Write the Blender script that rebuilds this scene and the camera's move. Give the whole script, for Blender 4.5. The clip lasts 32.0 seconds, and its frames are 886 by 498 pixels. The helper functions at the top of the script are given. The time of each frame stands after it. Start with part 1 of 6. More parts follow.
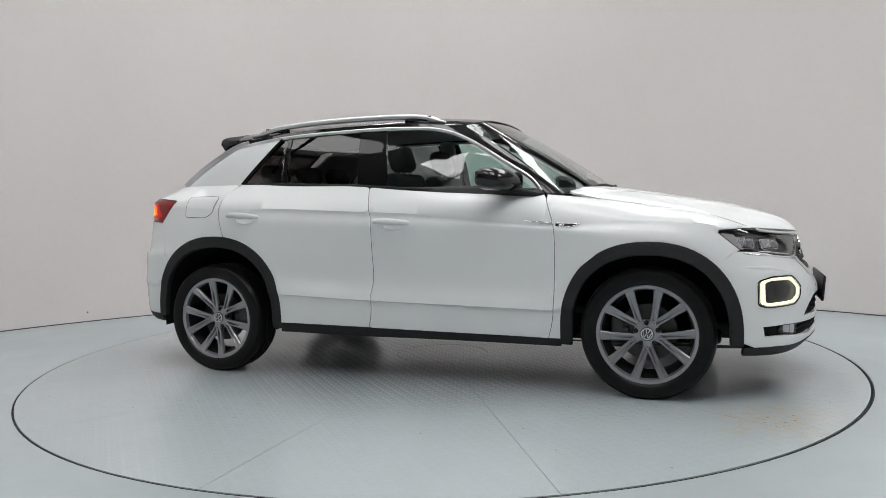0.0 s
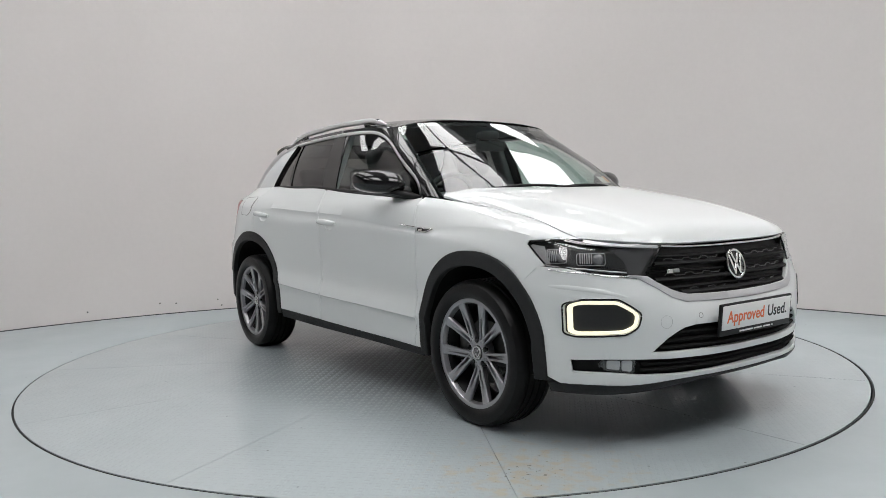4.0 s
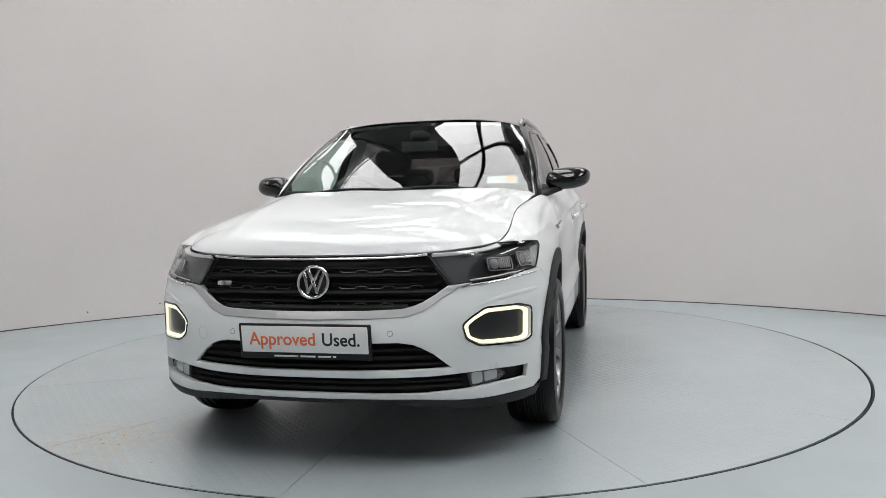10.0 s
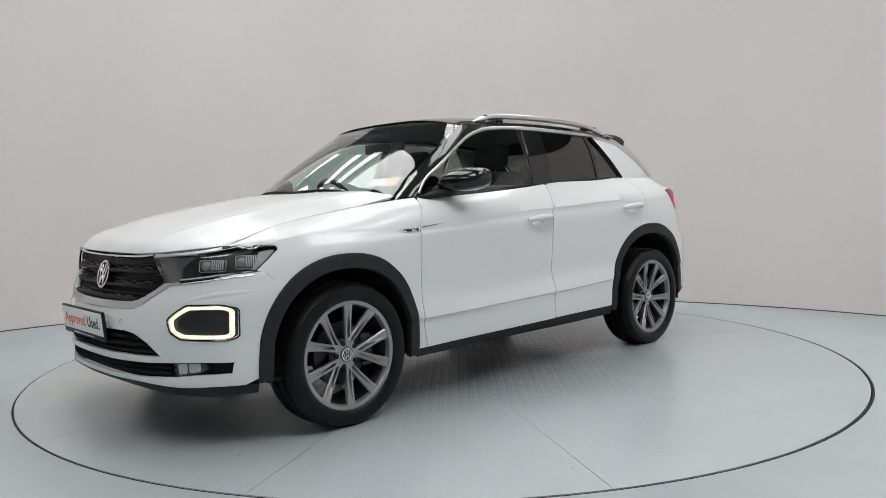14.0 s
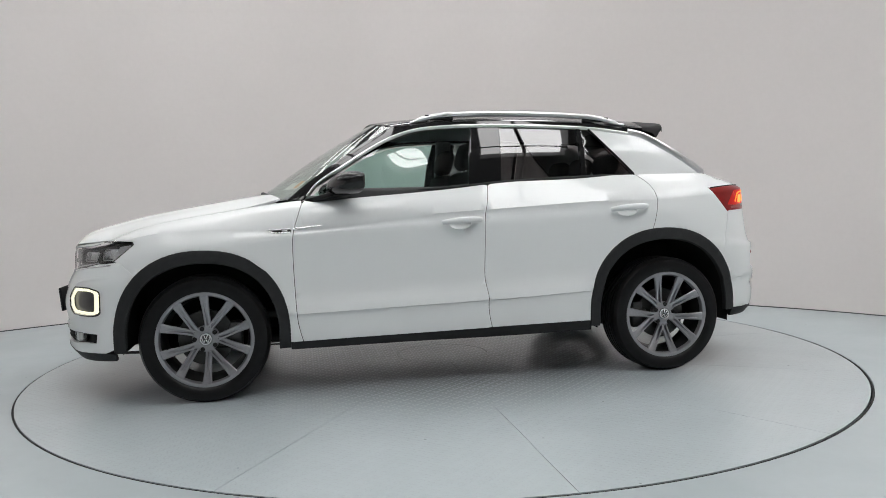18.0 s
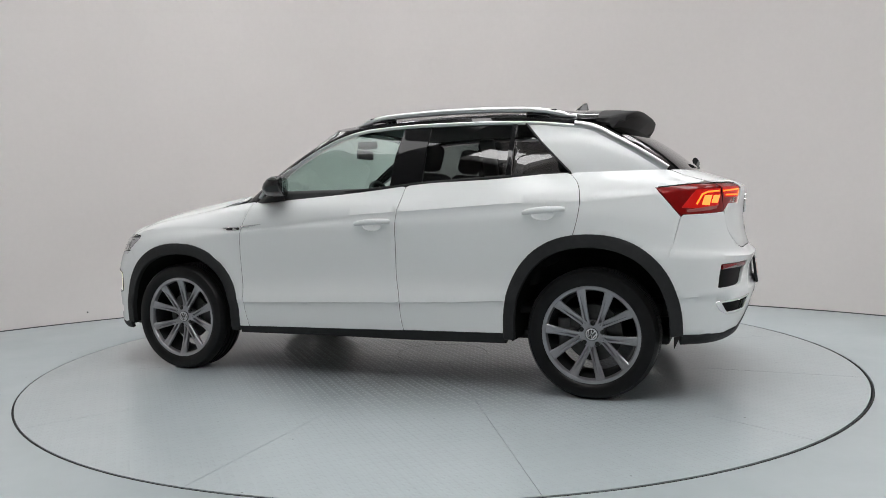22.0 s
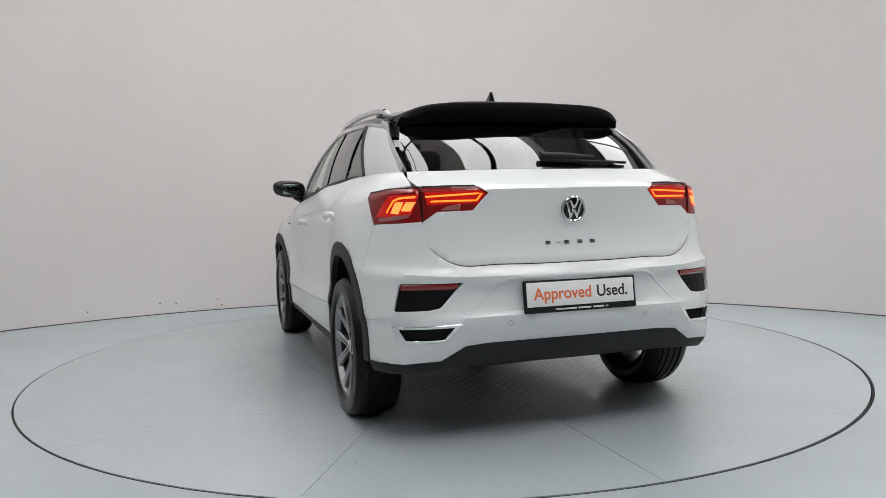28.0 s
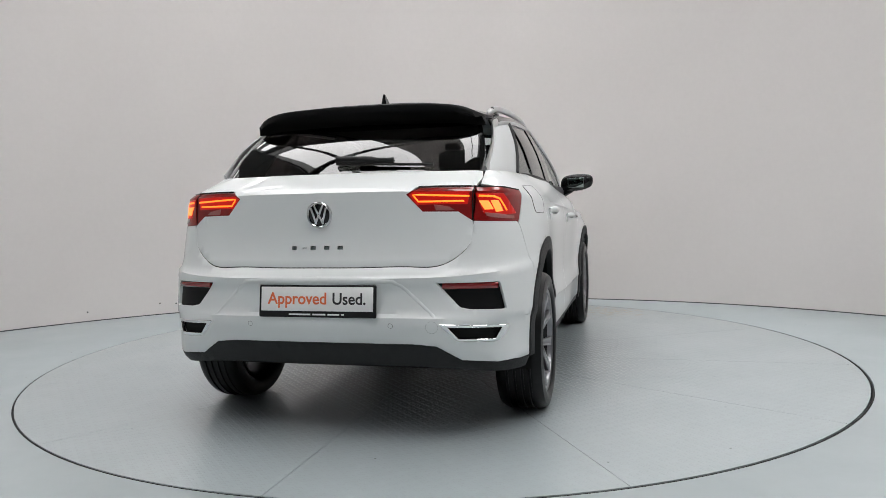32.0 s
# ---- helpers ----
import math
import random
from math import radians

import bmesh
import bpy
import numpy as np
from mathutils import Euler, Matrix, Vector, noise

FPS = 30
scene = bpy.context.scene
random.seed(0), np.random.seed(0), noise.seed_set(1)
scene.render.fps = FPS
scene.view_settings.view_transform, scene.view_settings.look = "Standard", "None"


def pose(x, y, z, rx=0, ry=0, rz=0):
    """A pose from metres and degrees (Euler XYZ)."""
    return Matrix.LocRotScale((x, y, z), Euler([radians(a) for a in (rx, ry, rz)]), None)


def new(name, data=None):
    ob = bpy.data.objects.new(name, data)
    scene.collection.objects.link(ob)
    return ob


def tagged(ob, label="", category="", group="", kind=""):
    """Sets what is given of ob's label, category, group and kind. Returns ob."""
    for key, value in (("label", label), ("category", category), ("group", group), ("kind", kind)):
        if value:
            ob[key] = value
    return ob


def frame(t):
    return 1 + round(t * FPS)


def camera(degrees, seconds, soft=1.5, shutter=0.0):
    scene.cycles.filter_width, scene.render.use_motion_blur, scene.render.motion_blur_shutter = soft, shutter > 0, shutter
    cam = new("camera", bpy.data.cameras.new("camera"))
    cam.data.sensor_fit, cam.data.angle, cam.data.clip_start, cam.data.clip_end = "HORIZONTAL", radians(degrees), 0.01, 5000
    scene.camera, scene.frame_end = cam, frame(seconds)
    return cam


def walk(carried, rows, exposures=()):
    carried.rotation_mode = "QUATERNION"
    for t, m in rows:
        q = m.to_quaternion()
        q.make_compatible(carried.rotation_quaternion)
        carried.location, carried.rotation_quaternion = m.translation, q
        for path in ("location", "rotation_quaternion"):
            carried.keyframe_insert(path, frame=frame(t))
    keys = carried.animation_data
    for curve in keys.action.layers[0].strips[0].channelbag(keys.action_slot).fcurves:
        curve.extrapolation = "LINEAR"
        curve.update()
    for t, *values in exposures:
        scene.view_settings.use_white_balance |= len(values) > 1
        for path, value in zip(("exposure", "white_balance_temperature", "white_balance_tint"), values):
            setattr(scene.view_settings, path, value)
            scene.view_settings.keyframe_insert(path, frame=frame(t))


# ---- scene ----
import mathutils.geometry
# ---------- camera: it stands still; the turntable turns ----------
cam = camera(61.08, 32.0, soft=0.8)
EYE = pose(0.0, -5.0006, 1.0155, 90 - 3.6067, 1.3747, -0.3403)
walk(cam, [(0.0, EYE), (32.0, EYE)])

# ---------- light: frosted skylights in the studio's roof ----------
SKYLIGHT, SKYLIGHT_FRONT, SKYLIGHT_FAR = 5.6, 8.2, 4.6
world = bpy.data.worlds.new("world")
scene.world = world
world.use_nodes = True
world.node_tree.nodes["Background"].inputs[0].default_value = (0.95, 0.97, 1.0, 1)
world.node_tree.nodes["Background"].inputs[1].default_value = 0.25
scene.view_settings.exposure = 0.0


# ---------- materials ----------
def mat(name, color, rough=0.5, metal=0.0, coat=0.0, grain=0.0, grain_scale=60.0, blotch=0.0, blotch_scale=3.0,
        bump=0.0, bump_scale=200.0, emit=None, strength=0.0, spec=0.5, coat_rough=0.04):
    m = bpy.data.materials.new(name)
    m.use_nodes = True
    nt = m.node_tree
    b = nt.nodes["Principled BSDF"]
    b.inputs["Base Color"].default_value = (*color, 1)
    b.inputs["Roughness"].default_value = rough
    b.inputs["Metallic"].default_value = metal
    b.inputs["Coat Weight"].default_value = coat
    b.inputs["Coat Roughness"].default_value = coat_rough
    b.inputs["Specular IOR Level"].default_value = spec
    co = nt.nodes.new("ShaderNodeTexCoord")
    if grain or blotch:
        last = None
        for amount, size in ((grain, grain_scale), (blotch, blotch_scale)):
            if not amount:
                continue
            n = nt.nodes.new("ShaderNodeTexNoise")
            n.inputs["Scale"].default_value, n.inputs["Detail"].default_value = size, 5
            nt.links.new(co.outputs["Object"], n.inputs["Vector"])
            r = nt.nodes.new("ShaderNodeMapRange")
            r.inputs["From Min"].default_value, r.inputs["From Max"].default_value = 0.3, 0.7
            r.inputs["To Min"].default_value, r.inputs["To Max"].default_value = 1 - amount, 1 + amount * 0.6
            nt.links.new(n.outputs["Fac"], r.inputs["Value"])
            x = nt.nodes.new("ShaderNodeMix")
            x.data_type, x.blend_type = "RGBA", "MULTIPLY"
            x.inputs["Factor"].default_value = 1.0
            if last is None:
                x.inputs[6].default_value = (*color, 1)
            else:
                nt.links.new(last, x.inputs[6])
            nt.links.new(r.outputs["Result"], x.inputs[7])
            last = x.outputs[2]
        nt.links.new(last, b.inputs["Base Color"])
    if bump:
        n = nt.nodes.new("ShaderNodeTexNoise")
        n.inputs["Scale"].default_value, n.inputs["Detail"].default_value = bump_scale, 3
        nt.links.new(co.outputs["Object"], n.inputs["Vector"])
        u = nt.nodes.new("ShaderNodeBump")
        u.inputs["Strength"].default_value, u.inputs["Distance"].default_value = bump, 0.002
        nt.links.new(n.outputs["Fac"], u.inputs["Height"])
        nt.links.new(u.outputs["Normal"], b.inputs["Normal"])
    if emit:
        b.inputs["Emission Color"].default_value = (*emit, 1)
        b.inputs["Emission Strength"].default_value = strength
    return m


def glass(name, tint, rough=0.0, through=1.0):
    """Thin tinted glass: a mirror-like coat by Fresnel over a tinted see-through layer."""
    m = bpy.data.materials.new(name)
    m.use_nodes = True
    nt = m.node_tree
    nt.nodes.clear()
    out = nt.nodes.new("ShaderNodeOutputMaterial")
    mix = nt.nodes.new("ShaderNodeMixShader")
    face = nt.nodes.new("ShaderNodeLayerWeight")
    face.inputs["Blend"].default_value = 0.5
    steep = nt.nodes.new("ShaderNodeMath")
    steep.operation = "POWER"
    steep.inputs[1].default_value = 5.0
    nt.links.new(face.outputs["Facing"], steep.inputs[0])
    fres = nt.nodes.new("ShaderNodeMapRange")
    fres.inputs["To Min"].default_value, fres.inputs["To Max"].default_value = 0.08, 1.0
    nt.links.new(steep.outputs[0], fres.inputs["Value"])
    tr = nt.nodes.new("ShaderNodeBsdfTransparent")
    tr.inputs["Color"].default_value = (*tint, 1)
    gl = nt.nodes.new("ShaderNodeBsdfGlossy")
    gl.inputs["Roughness"].default_value = rough
    gl.inputs["Color"].default_value = (1, 1, 1, 1)
    nt.links.new(fres.outputs[0], mix.inputs[0])
    nt.links.new(tr.outputs[0], mix.inputs[1])
    nt.links.new(gl.outputs[0], mix.inputs[2])
    nt.links.new(mix.outputs[0], out.inputs[0])
    return m


PAINT = mat("white_paint", (0.74, 0.76, 0.76), rough=0.45, coat=0.75, coat_rough=0.012, spec=0.04, grain=0.015, grain_scale=900)
BLACK_GLOSS = mat("black_gloss_paint", (0.004, 0.004, 0.0045), rough=0.4, coat=1.0, coat_rough=0.02, spec=0.05)
CLADDING = mat("grained_black_plastic", (0.017, 0.018, 0.019), rough=0.6, spec=0.3, grain=0.15, grain_scale=40, bump=0.25, bump_scale=900)
DARK = mat("dark_plastic", (0.006, 0.006, 0.0065), rough=0.5, spec=0.3, grain=0.1, grain_scale=30)
GRILLE_BLACK = mat("grille_black", (0.004, 0.004, 0.0045), rough=0.55, spec=0.18, grain=0.1, grain_scale=50)
LINER = mat("wheel_arch_felt", (0.016, 0.016, 0.016), rough=0.95, spec=0.1, bump=0.4, bump_scale=150)
CHROME = mat("chrome", (0.80, 0.80, 0.80), rough=0.08, metal=1.0)
SILVER_BAND = mat("silver_strip", (0.52, 0.52, 0.53), rough=0.62, metal=0.6, grain=0.04, grain_scale=200)
MIRROR = mat("dark_mirror_glass", (0.26, 0.31, 0.30), rough=0.03, metal=1.0)
LENS_PINK = mat("clear_red_lens", (0.34, 0.10, 0.095), rough=0.25, coat=0.8)
LAMP_MASK = mat("lamp_mask_grey", (0.075, 0.075, 0.078), rough=0.3, coat=0.3)
GLOW_BLOCK = mat("brake_block_glow", (0.5, 0.1, 0.02), rough=0.4, emit=(1.0, 0.23, 0.045), strength=1.9)
SATIN = mat("satin_aluminium", (0.72, 0.72, 0.73), rough=0.28, metal=1.0, grain=0.04, grain_scale=200)
ALLOY_DARK = mat("dark_alloy_barrel", (0.022, 0.022, 0.024), rough=0.5, metal=0.5, grain=0.1, grain_scale=90)
ALLOY = mat("grey_alloy", (0.31, 0.31, 0.325), rough=0.33, metal=0.75, coat=0.6, coat_rough=0.08, grain=0.05, grain_scale=90)
RUBBER = mat("tyre_rubber", (0.006, 0.006, 0.0064), rough=0.36, spec=0.20, grain=0.25, grain_scale=25, bump=0.2, bump_scale=300)
STEEL = mat("brake_steel", (0.07, 0.07, 0.068), rough=0.45, metal=1.0, grain=0.12, grain_scale=60)
CALIPER = mat("brake_caliper_grey", (0.10, 0.10, 0.10), rough=0.5, metal=0.6, grain=0.1)
SEAT = mat("dark_seat_cloth", (0.022, 0.022, 0.024), rough=0.9, spec=0.2, grain=0.2, grain_scale=120, bump=0.3, bump_scale=400)
TRIM_GREY = mat("interior_grey", (0.30, 0.31, 0.31), rough=0.8, grain=0.08, grain_scale=60)
TRIM_DARK = mat("interior_dark", (0.035, 0.036, 0.037), rough=0.65, grain=0.1, grain_scale=60)
GLASS_FRONT = glass("green_tinted_glass", (0.66, 0.81, 0.765))
GLASS_REAR = glass("privacy_glass", (0.24, 0.235, 0.235))
GLASS_BACK = glass("dark_privacy_glass", (0.12, 0.105, 0.105))
GLASS_SCREEN = glass("windscreen_glass", (0.74, 0.82, 0.79))
LENS_CLEAR = glass("clear_lens", (0.93, 0.94, 0.94))
LAMP_RED = mat("red_lamp_body", (0.22, 0.003, 0.003), rough=0.3, spec=0.15, coat=0.55, grain=0.1, grain_scale=80)
LAMP_DARK = mat("dark_lamp_body", (0.016, 0.016, 0.017), rough=0.3, grain=0.1, grain_scale=80)
LAMP_SILVER = mat("lamp_reflector", (0.85, 0.85, 0.86), rough=0.25, metal=0.1, coat=0.5)
GLOW_WHITE = mat("daytime_lamp_glow", (0.3, 0.3, 0.27), rough=0.4, emit=(1.0, 0.965, 0.72), strength=1.0)
GLOW_RED = mat("tail_lamp_glow", (0.25, 0.004, 0.004), rough=0.35, spec=0.2, emit=(1.0, 0.018, 0.010), strength=0.30)
GLOW_AMBER = mat("brake_lamp_glow", (0.5, 0.08, 0.01), rough=0.4, emit=(1.0, 0.17, 0.012), strength=2.2)
REFLECTOR_RED = mat("red_reflector", (0.22, 0.008, 0.010), rough=0.25, coat=0.8)
PLATE_WHITE = mat("plate_white", (0.80, 0.80, 0.79), rough=0.4, grain=0.02)
INK_ORANGE = mat("orange_ink", (0.78, 0.17, 0.06), rough=0.5)
INK_BLACK = mat("black_ink", (0.02, 0.02, 0.022), rough=0.5)
INK_WHITE = mat("white_ink", (0.75, 0.75, 0.75), rough=0.5)
PAPER = mat("paper_disc", (0.75, 0.74, 0.70), rough=0.7, grain=0.03)
PAPER_ORANGE = mat("paper_orange", (0.75, 0.38, 0.16), rough=0.7)
WALL = mat("studio_wall_paint", (0.78, 0.74, 0.725), rough=0.85, grain=0.012, grain_scale=25, blotch=0.03, blotch_scale=0.7, bump=0.08, bump_scale=60)
CEILING = mat("ceiling_sheet", (0.20, 0.20, 0.20), rough=0.8, grain=0.03, grain_scale=8)
LAMP_LENS = mat("projector_lens_grey", (0.20, 0.20, 0.21), rough=0.18, spec=0.5, coat=0.5)
LAMP_FIN = mat("lamp_fin_grey", (0.48, 0.48, 0.49), rough=0.3, metal=0.3, coat=0.4)
HALL_WALL = mat("hall_wall_paint", (0.52, 0.52, 0.525), rough=0.8, grain=0.05, grain_scale=5)
BEAM = mat("dark_steel_beam", (0.05, 0.05, 0.055), rough=0.6, grain=0.1, grain_scale=20)
PANE = mat("skylight_pane", (0.8, 0.8, 0.8), rough=0.6, emit=(1.0, 0.990, 0.990), strength=SKYLIGHT)
# unseen front panes, made stronger to brighten the car's near side
PANE_FRONT = mat("boosted_skylight_pane", (0.8, 0.8, 0.8), rough=0.6, emit=(1.0, 0.990, 0.990), strength=SKYLIGHT_FRONT)
# unseen outer panes, made weaker to soften reflections in the side glass
PANE_DIM = mat("dim_skylight_pane", (0.8, 0.8, 0.8), rough=0.6, emit=(1.0, 0.990, 0.990), strength=0.5 * SKYLIGHT_FAR)
PANE_FAR = mat("far_skylight_pane", (0.8, 0.8, 0.8), rough=0.6, emit=(1.0, 0.990, 0.990), strength=SKYLIGHT_FAR)
PIT = mat("gap_shadow_black", (0.008, 0.008, 0.008), rough=0.9, grain=0.1)


# ---------- small mesh helpers ----------
def mesh_object(name, bm, material, parent=None, label="", smooth=True):
    me = bpy.data.meshes.new(name)
    bm.normal_update()
    bm.to_mesh(me)
    bm.free()
    me.materials.append(material)
    if smooth:
        for f in me.polygons:
            f.use_smooth = True
    ob = new(name, me)
    if parent is not None:
        ob.parent = parent
    if label:
        ob["label"] = label
    return ob


def part(name, bm, material, parent, label="", smooth=True):
    return mesh_object(name, bm, material, parent, label, smooth)


def from_lists(verts, faces):
    bm = bmesh.new()
    vs = [bm.verts.new(v) for v in verts]
    for f in faces:
        try:
            bm.faces.new([vs[i] for i in f])
        except ValueError:
            pass
    return bm


def sharpen(bm, degrees=35):
    bm.normal_update()
    for e in bm.edges:
        if len(e.link_faces) == 2 and e.calc_face_angle(0) > radians(degrees):
            e.smooth = False
    return bm


def box(size, at=(0, 0, 0), bevel=0.0, segments=2, turn=None, bm=None):
    own = bm is None
    bm = bm or bmesh.new()
    m = Matrix.Translation(at) @ (turn.to_4x4() if turn is not None else Matrix()) @ Matrix.Diagonal((*size, 1))
    got = bmesh.ops.create_cube(bm, size=1, matrix=m)
    if bevel:
        edges = list({e for v in got["verts"] for e in v.link_edges})
        bmesh.ops.bevel(bm, geom=edges, offset=bevel, segments=segments, affect="EDGES", profile=0.5)
    return sharpen(bm, 50) if own else bm


def lathe(profile, steps=64, axis="y", bm=None, start=0.0, sweep=2 * math.pi):
    """Turn (radius, along) pairs round an axis."""
    bm = bm or bmesh.new()
    whole = abs(sweep - 2 * math.pi) < 1e-6
    n = steps if whole else steps + 1
    rings = []
    for r, a in profile:
        ring = []
        for i in range(n):
            q = start + sweep * i / steps
            c, s = r * math.cos(q), r * math.sin(q)
            ring.append(bm.verts.new((c, a, s) if axis == "y" else (c, s, a)))
        rings.append(ring)
    for k in range(len(rings) - 1):
        for i in range(steps):
            j = (i + 1) % n
            bm.faces.new((rings[k][i], rings[k][j], rings[k + 1][j], rings[k + 1][i]))
    bmesh.ops.recalc_face_normals(bm, faces=bm.faces[:])
    return sharpen(bm, 40)


def tube(points, radius, sides=10, bm=None, flat=1.0, up=(0, 0, 1), closed=False):
    """A round or flattened bar along points; flat scales it across 'up'. radius: one number, or one for each point."""
    bm = bm or bmesh.new()
    pts = [Vector(p) for p in points]
    n = len(pts)
    rad = radius if isinstance(radius, (list, tuple)) else [radius] * n
    rings = []
    for i, p in enumerate(pts):
        if closed:
            d = pts[(i + 1) % n] - pts[i - 1]
        else:
            d = pts[min(i + 1, n - 1)] - pts[max(i - 1, 0)]
        d.normalize()
        a = d.cross(Vector(up)).normalized()
        b = a.cross(d)
        rings.append([bm.verts.new(p + rad[i] * (a * flat * math.cos(2 * math.pi * k / sides) + b * math.sin(2 * math.pi * k / sides))) for k in range(sides)])
    for i in range(n if closed else n - 1):
        r0, r1 = rings[i], rings[(i + 1) % n]
        for k in range(sides):
            bm.faces.new((r0[k], r0[(k + 1) % sides], r1[(k + 1) % sides], r1[k]))
    if not closed:
        bm.faces.new(rings[0][::-1])
        bm.faces.new(rings[-1])
    bmesh.ops.recalc_face_normals(bm, faces=bm.faces[:])
    return sharpen(bm, 50)


# ---------- the studio ----------
ROOM = Vector((-0.22, -2.17))
ROOM_R, ROOM_H, HALL_H, WELL = 4.99, 3.16, 5.2, 0.55
TABLE_R = 2.512


def floor_material(name, treads):
    """Pale blue-grey floor paint with scuffs and dirt; treads adds the worn tread pattern of chequer plate."""
    m = mat(name, (0.385, 0.435, 0.45), rough=0.36, grain=0.02, grain_scale=14, blotch=0.03, blotch_scale=0.9)
    nt = m.node_tree
    b = nt.nodes["Principled BSDF"]
    b.inputs["Coat Weight"].default_value = 0.25
    b.inputs["Coat Roughness"].default_value = 0.25
    co = nt.nodes.new("ShaderNodeTexCoord")
    n = nt.nodes.new("ShaderNodeTexNoise")
    n.inputs["Scale"].default_value, n.inputs["Detail"].default_value = 2.2, 6
    nt.links.new(co.outputs["Object"], n.inputs["Vector"])
    r = nt.nodes.new("ShaderNodeMapRange")
    r.inputs["From Min"].default_value, r.inputs["From Max"].default_value = 0.35, 0.7
    r.inputs["To Min"].default_value, r.inputs["To Max"].default_value = 0.34, 0.44
    nt.links.new(n.outputs["Fac"], r.inputs["Value"])
    nt.links.new(r.outputs["Result"], b.inputs["Roughness"])
    # sparse dark specks
    spots = nt.nodes.new("ShaderNodeTexVoronoi")
    spots.voronoi_dimensions = "2D"
    spots.inputs["Scale"].default_value = 1.3
    nt.links.new(co.outputs["Object"], spots.inputs["Vector"])
    dot = nt.nodes.new("ShaderNodeMapRange")
    dot.inputs["From Min"].default_value, dot.inputs["From Max"].default_value = 0.004, 0.008
    dot.inputs["To Min"].default_value, dot.inputs["To Max"].default_value = 0.75, 0.0
    nt.links.new(spots.outputs["Distance"], dot.inputs["Value"])
    speck = nt.nodes.new("ShaderNodeMix")
    speck.data_type = "RGBA"
    speck.inputs[7].default_value = (0.07, 0.065, 0.06, 1)
    nt.links.new(dot.outputs["Result"], speck.inputs["Factor"])
    nt.links.new(b.inputs["Base Color"].links[0].from_socket, speck.inputs[6])
    nt.links.new(speck.outputs[2], b.inputs["Base Color"])
    if treads:
        b.inputs["Coat Weight"].default_value = 0.7
        b.inputs["Coat Roughness"].default_value = 0.13
        # two sets of short raised bars at right angles
        heights = []
        for turn in (45, -45):
            mp = nt.nodes.new("ShaderNodeMapping")
            mp.inputs["Rotation"].default_value = (0, 0, radians(turn))
            nt.links.new(co.outputs["Object"], mp.inputs["Vector"])
            sep = nt.nodes.new("ShaderNodeSeparateXYZ")
            nt.links.new(mp.outputs["Vector"], sep.inputs["Vector"])
            waves = []
            for axis, pitch in ((0, 0.052), (1, 0.026)):
                k = nt.nodes.new("ShaderNodeMath")
                k.operation = "MULTIPLY"
                k.inputs[1].default_value = 2 * math.pi / pitch
                nt.links.new(sep.outputs[axis], k.inputs[0])
                if turn < 0:
                    off = nt.nodes.new("ShaderNodeMath")
                    off.operation = "ADD"
                    off.inputs[1].default_value = math.pi
                    nt.links.new(k.outputs[0], off.inputs[0])
                    k = off
                s = nt.nodes.new("ShaderNodeMath")
                s.operation = "SINE"
                nt.links.new(k.outputs[0], s.inputs[0])
                waves.append(s)
            mul = nt.nodes.new("ShaderNodeMath")
            mul.operation = "MINIMUM"
            nt.links.new(waves[0].outputs[0], mul.inputs[0])
            nt.links.new(waves[1].outputs[0], mul.inputs[1])
            heights.append(mul)
        top = nt.nodes.new("ShaderNodeMath")
        top.operation = "MAXIMUM"
        nt.links.new(heights[0].outputs[0], top.inputs[0])
        nt.links.new(heights[1].outputs[0], top.inputs[1])
        clip = nt.nodes.new("ShaderNodeMapRange")
        clip.interpolation_type = "SMOOTHSTEP"
        clip.inputs["From Min"].default_value, clip.inputs["From Max"].default_value = 0.05, 0.6
        nt.links.new(top.outputs[0], clip.inputs["Value"])
        bump = nt.nodes.new("ShaderNodeBump")
        # the paint lies thicker towards the rim and fills the treads
        away = nt.nodes.new("ShaderNodeVectorMath")
        away.operation = "LENGTH"
        nt.links.new(co.outputs["Object"], away.inputs[0])
        worn = nt.nodes.new("ShaderNodeMapRange")
        worn.interpolation_type = "SMOOTHSTEP"
        worn.inputs["From Min"].default_value, worn.inputs["From Max"].default_value = 1.0, 2.0
        worn.inputs["To Min"].default_value, worn.inputs["To Max"].default_value = 1.0, 0.22
        nt.links.new(away.outputs["Value"], worn.inputs["Value"])
        nt.links.new(worn.outputs["Result"], bump.inputs["Strength"])
        bump.inputs["Distance"].default_value = 0.004
        nt.links.new(clip.outputs["Result"], bump.inputs["Height"])
        nt.links.new(bump.outputs["Normal"], b.inputs["Normal"])
        nt.links.new(bump.outputs["Normal"], b.inputs["Coat Normal"])
        # shade between the treads under the car, painted into the colour round the middle
        mid_fade = nt.nodes.new("ShaderNodeMapRange")
        mid_fade.inputs["From Min"].default_value, mid_fade.inputs["From Max"].default_value = 0.9, 1.6
        mid_fade.inputs["To Min"].default_value, mid_fade.inputs["To Max"].default_value = 0.55, 0.0
        nt.links.new(away.outputs["Value"], mid_fade.inputs["Value"])
        low = nt.nodes.new("ShaderNodeMath")
        low.operation = "SUBTRACT"
        low.inputs[0].default_value = 1.0
        nt.links.new(clip.outputs["Result"], low.inputs[1])
        tread_shade = nt.nodes.new("ShaderNodeMath")
        tread_shade.operation = "MULTIPLY"
        nt.links.new(low.outputs[0], tread_shade.inputs[0])
        nt.links.new(mid_fade.outputs["Result"], tread_shade.inputs[1])
        dark = nt.nodes.new("ShaderNodeMix")
        dark.data_type = "RGBA"
        dark.inputs[7].default_value = (0.09, 0.095, 0.095, 1)
        nt.links.new(tread_shade.outputs[0], dark.inputs["Factor"])
        nt.links.new(b.inputs["Base Color"].links[0].from_socket, dark.inputs[6])
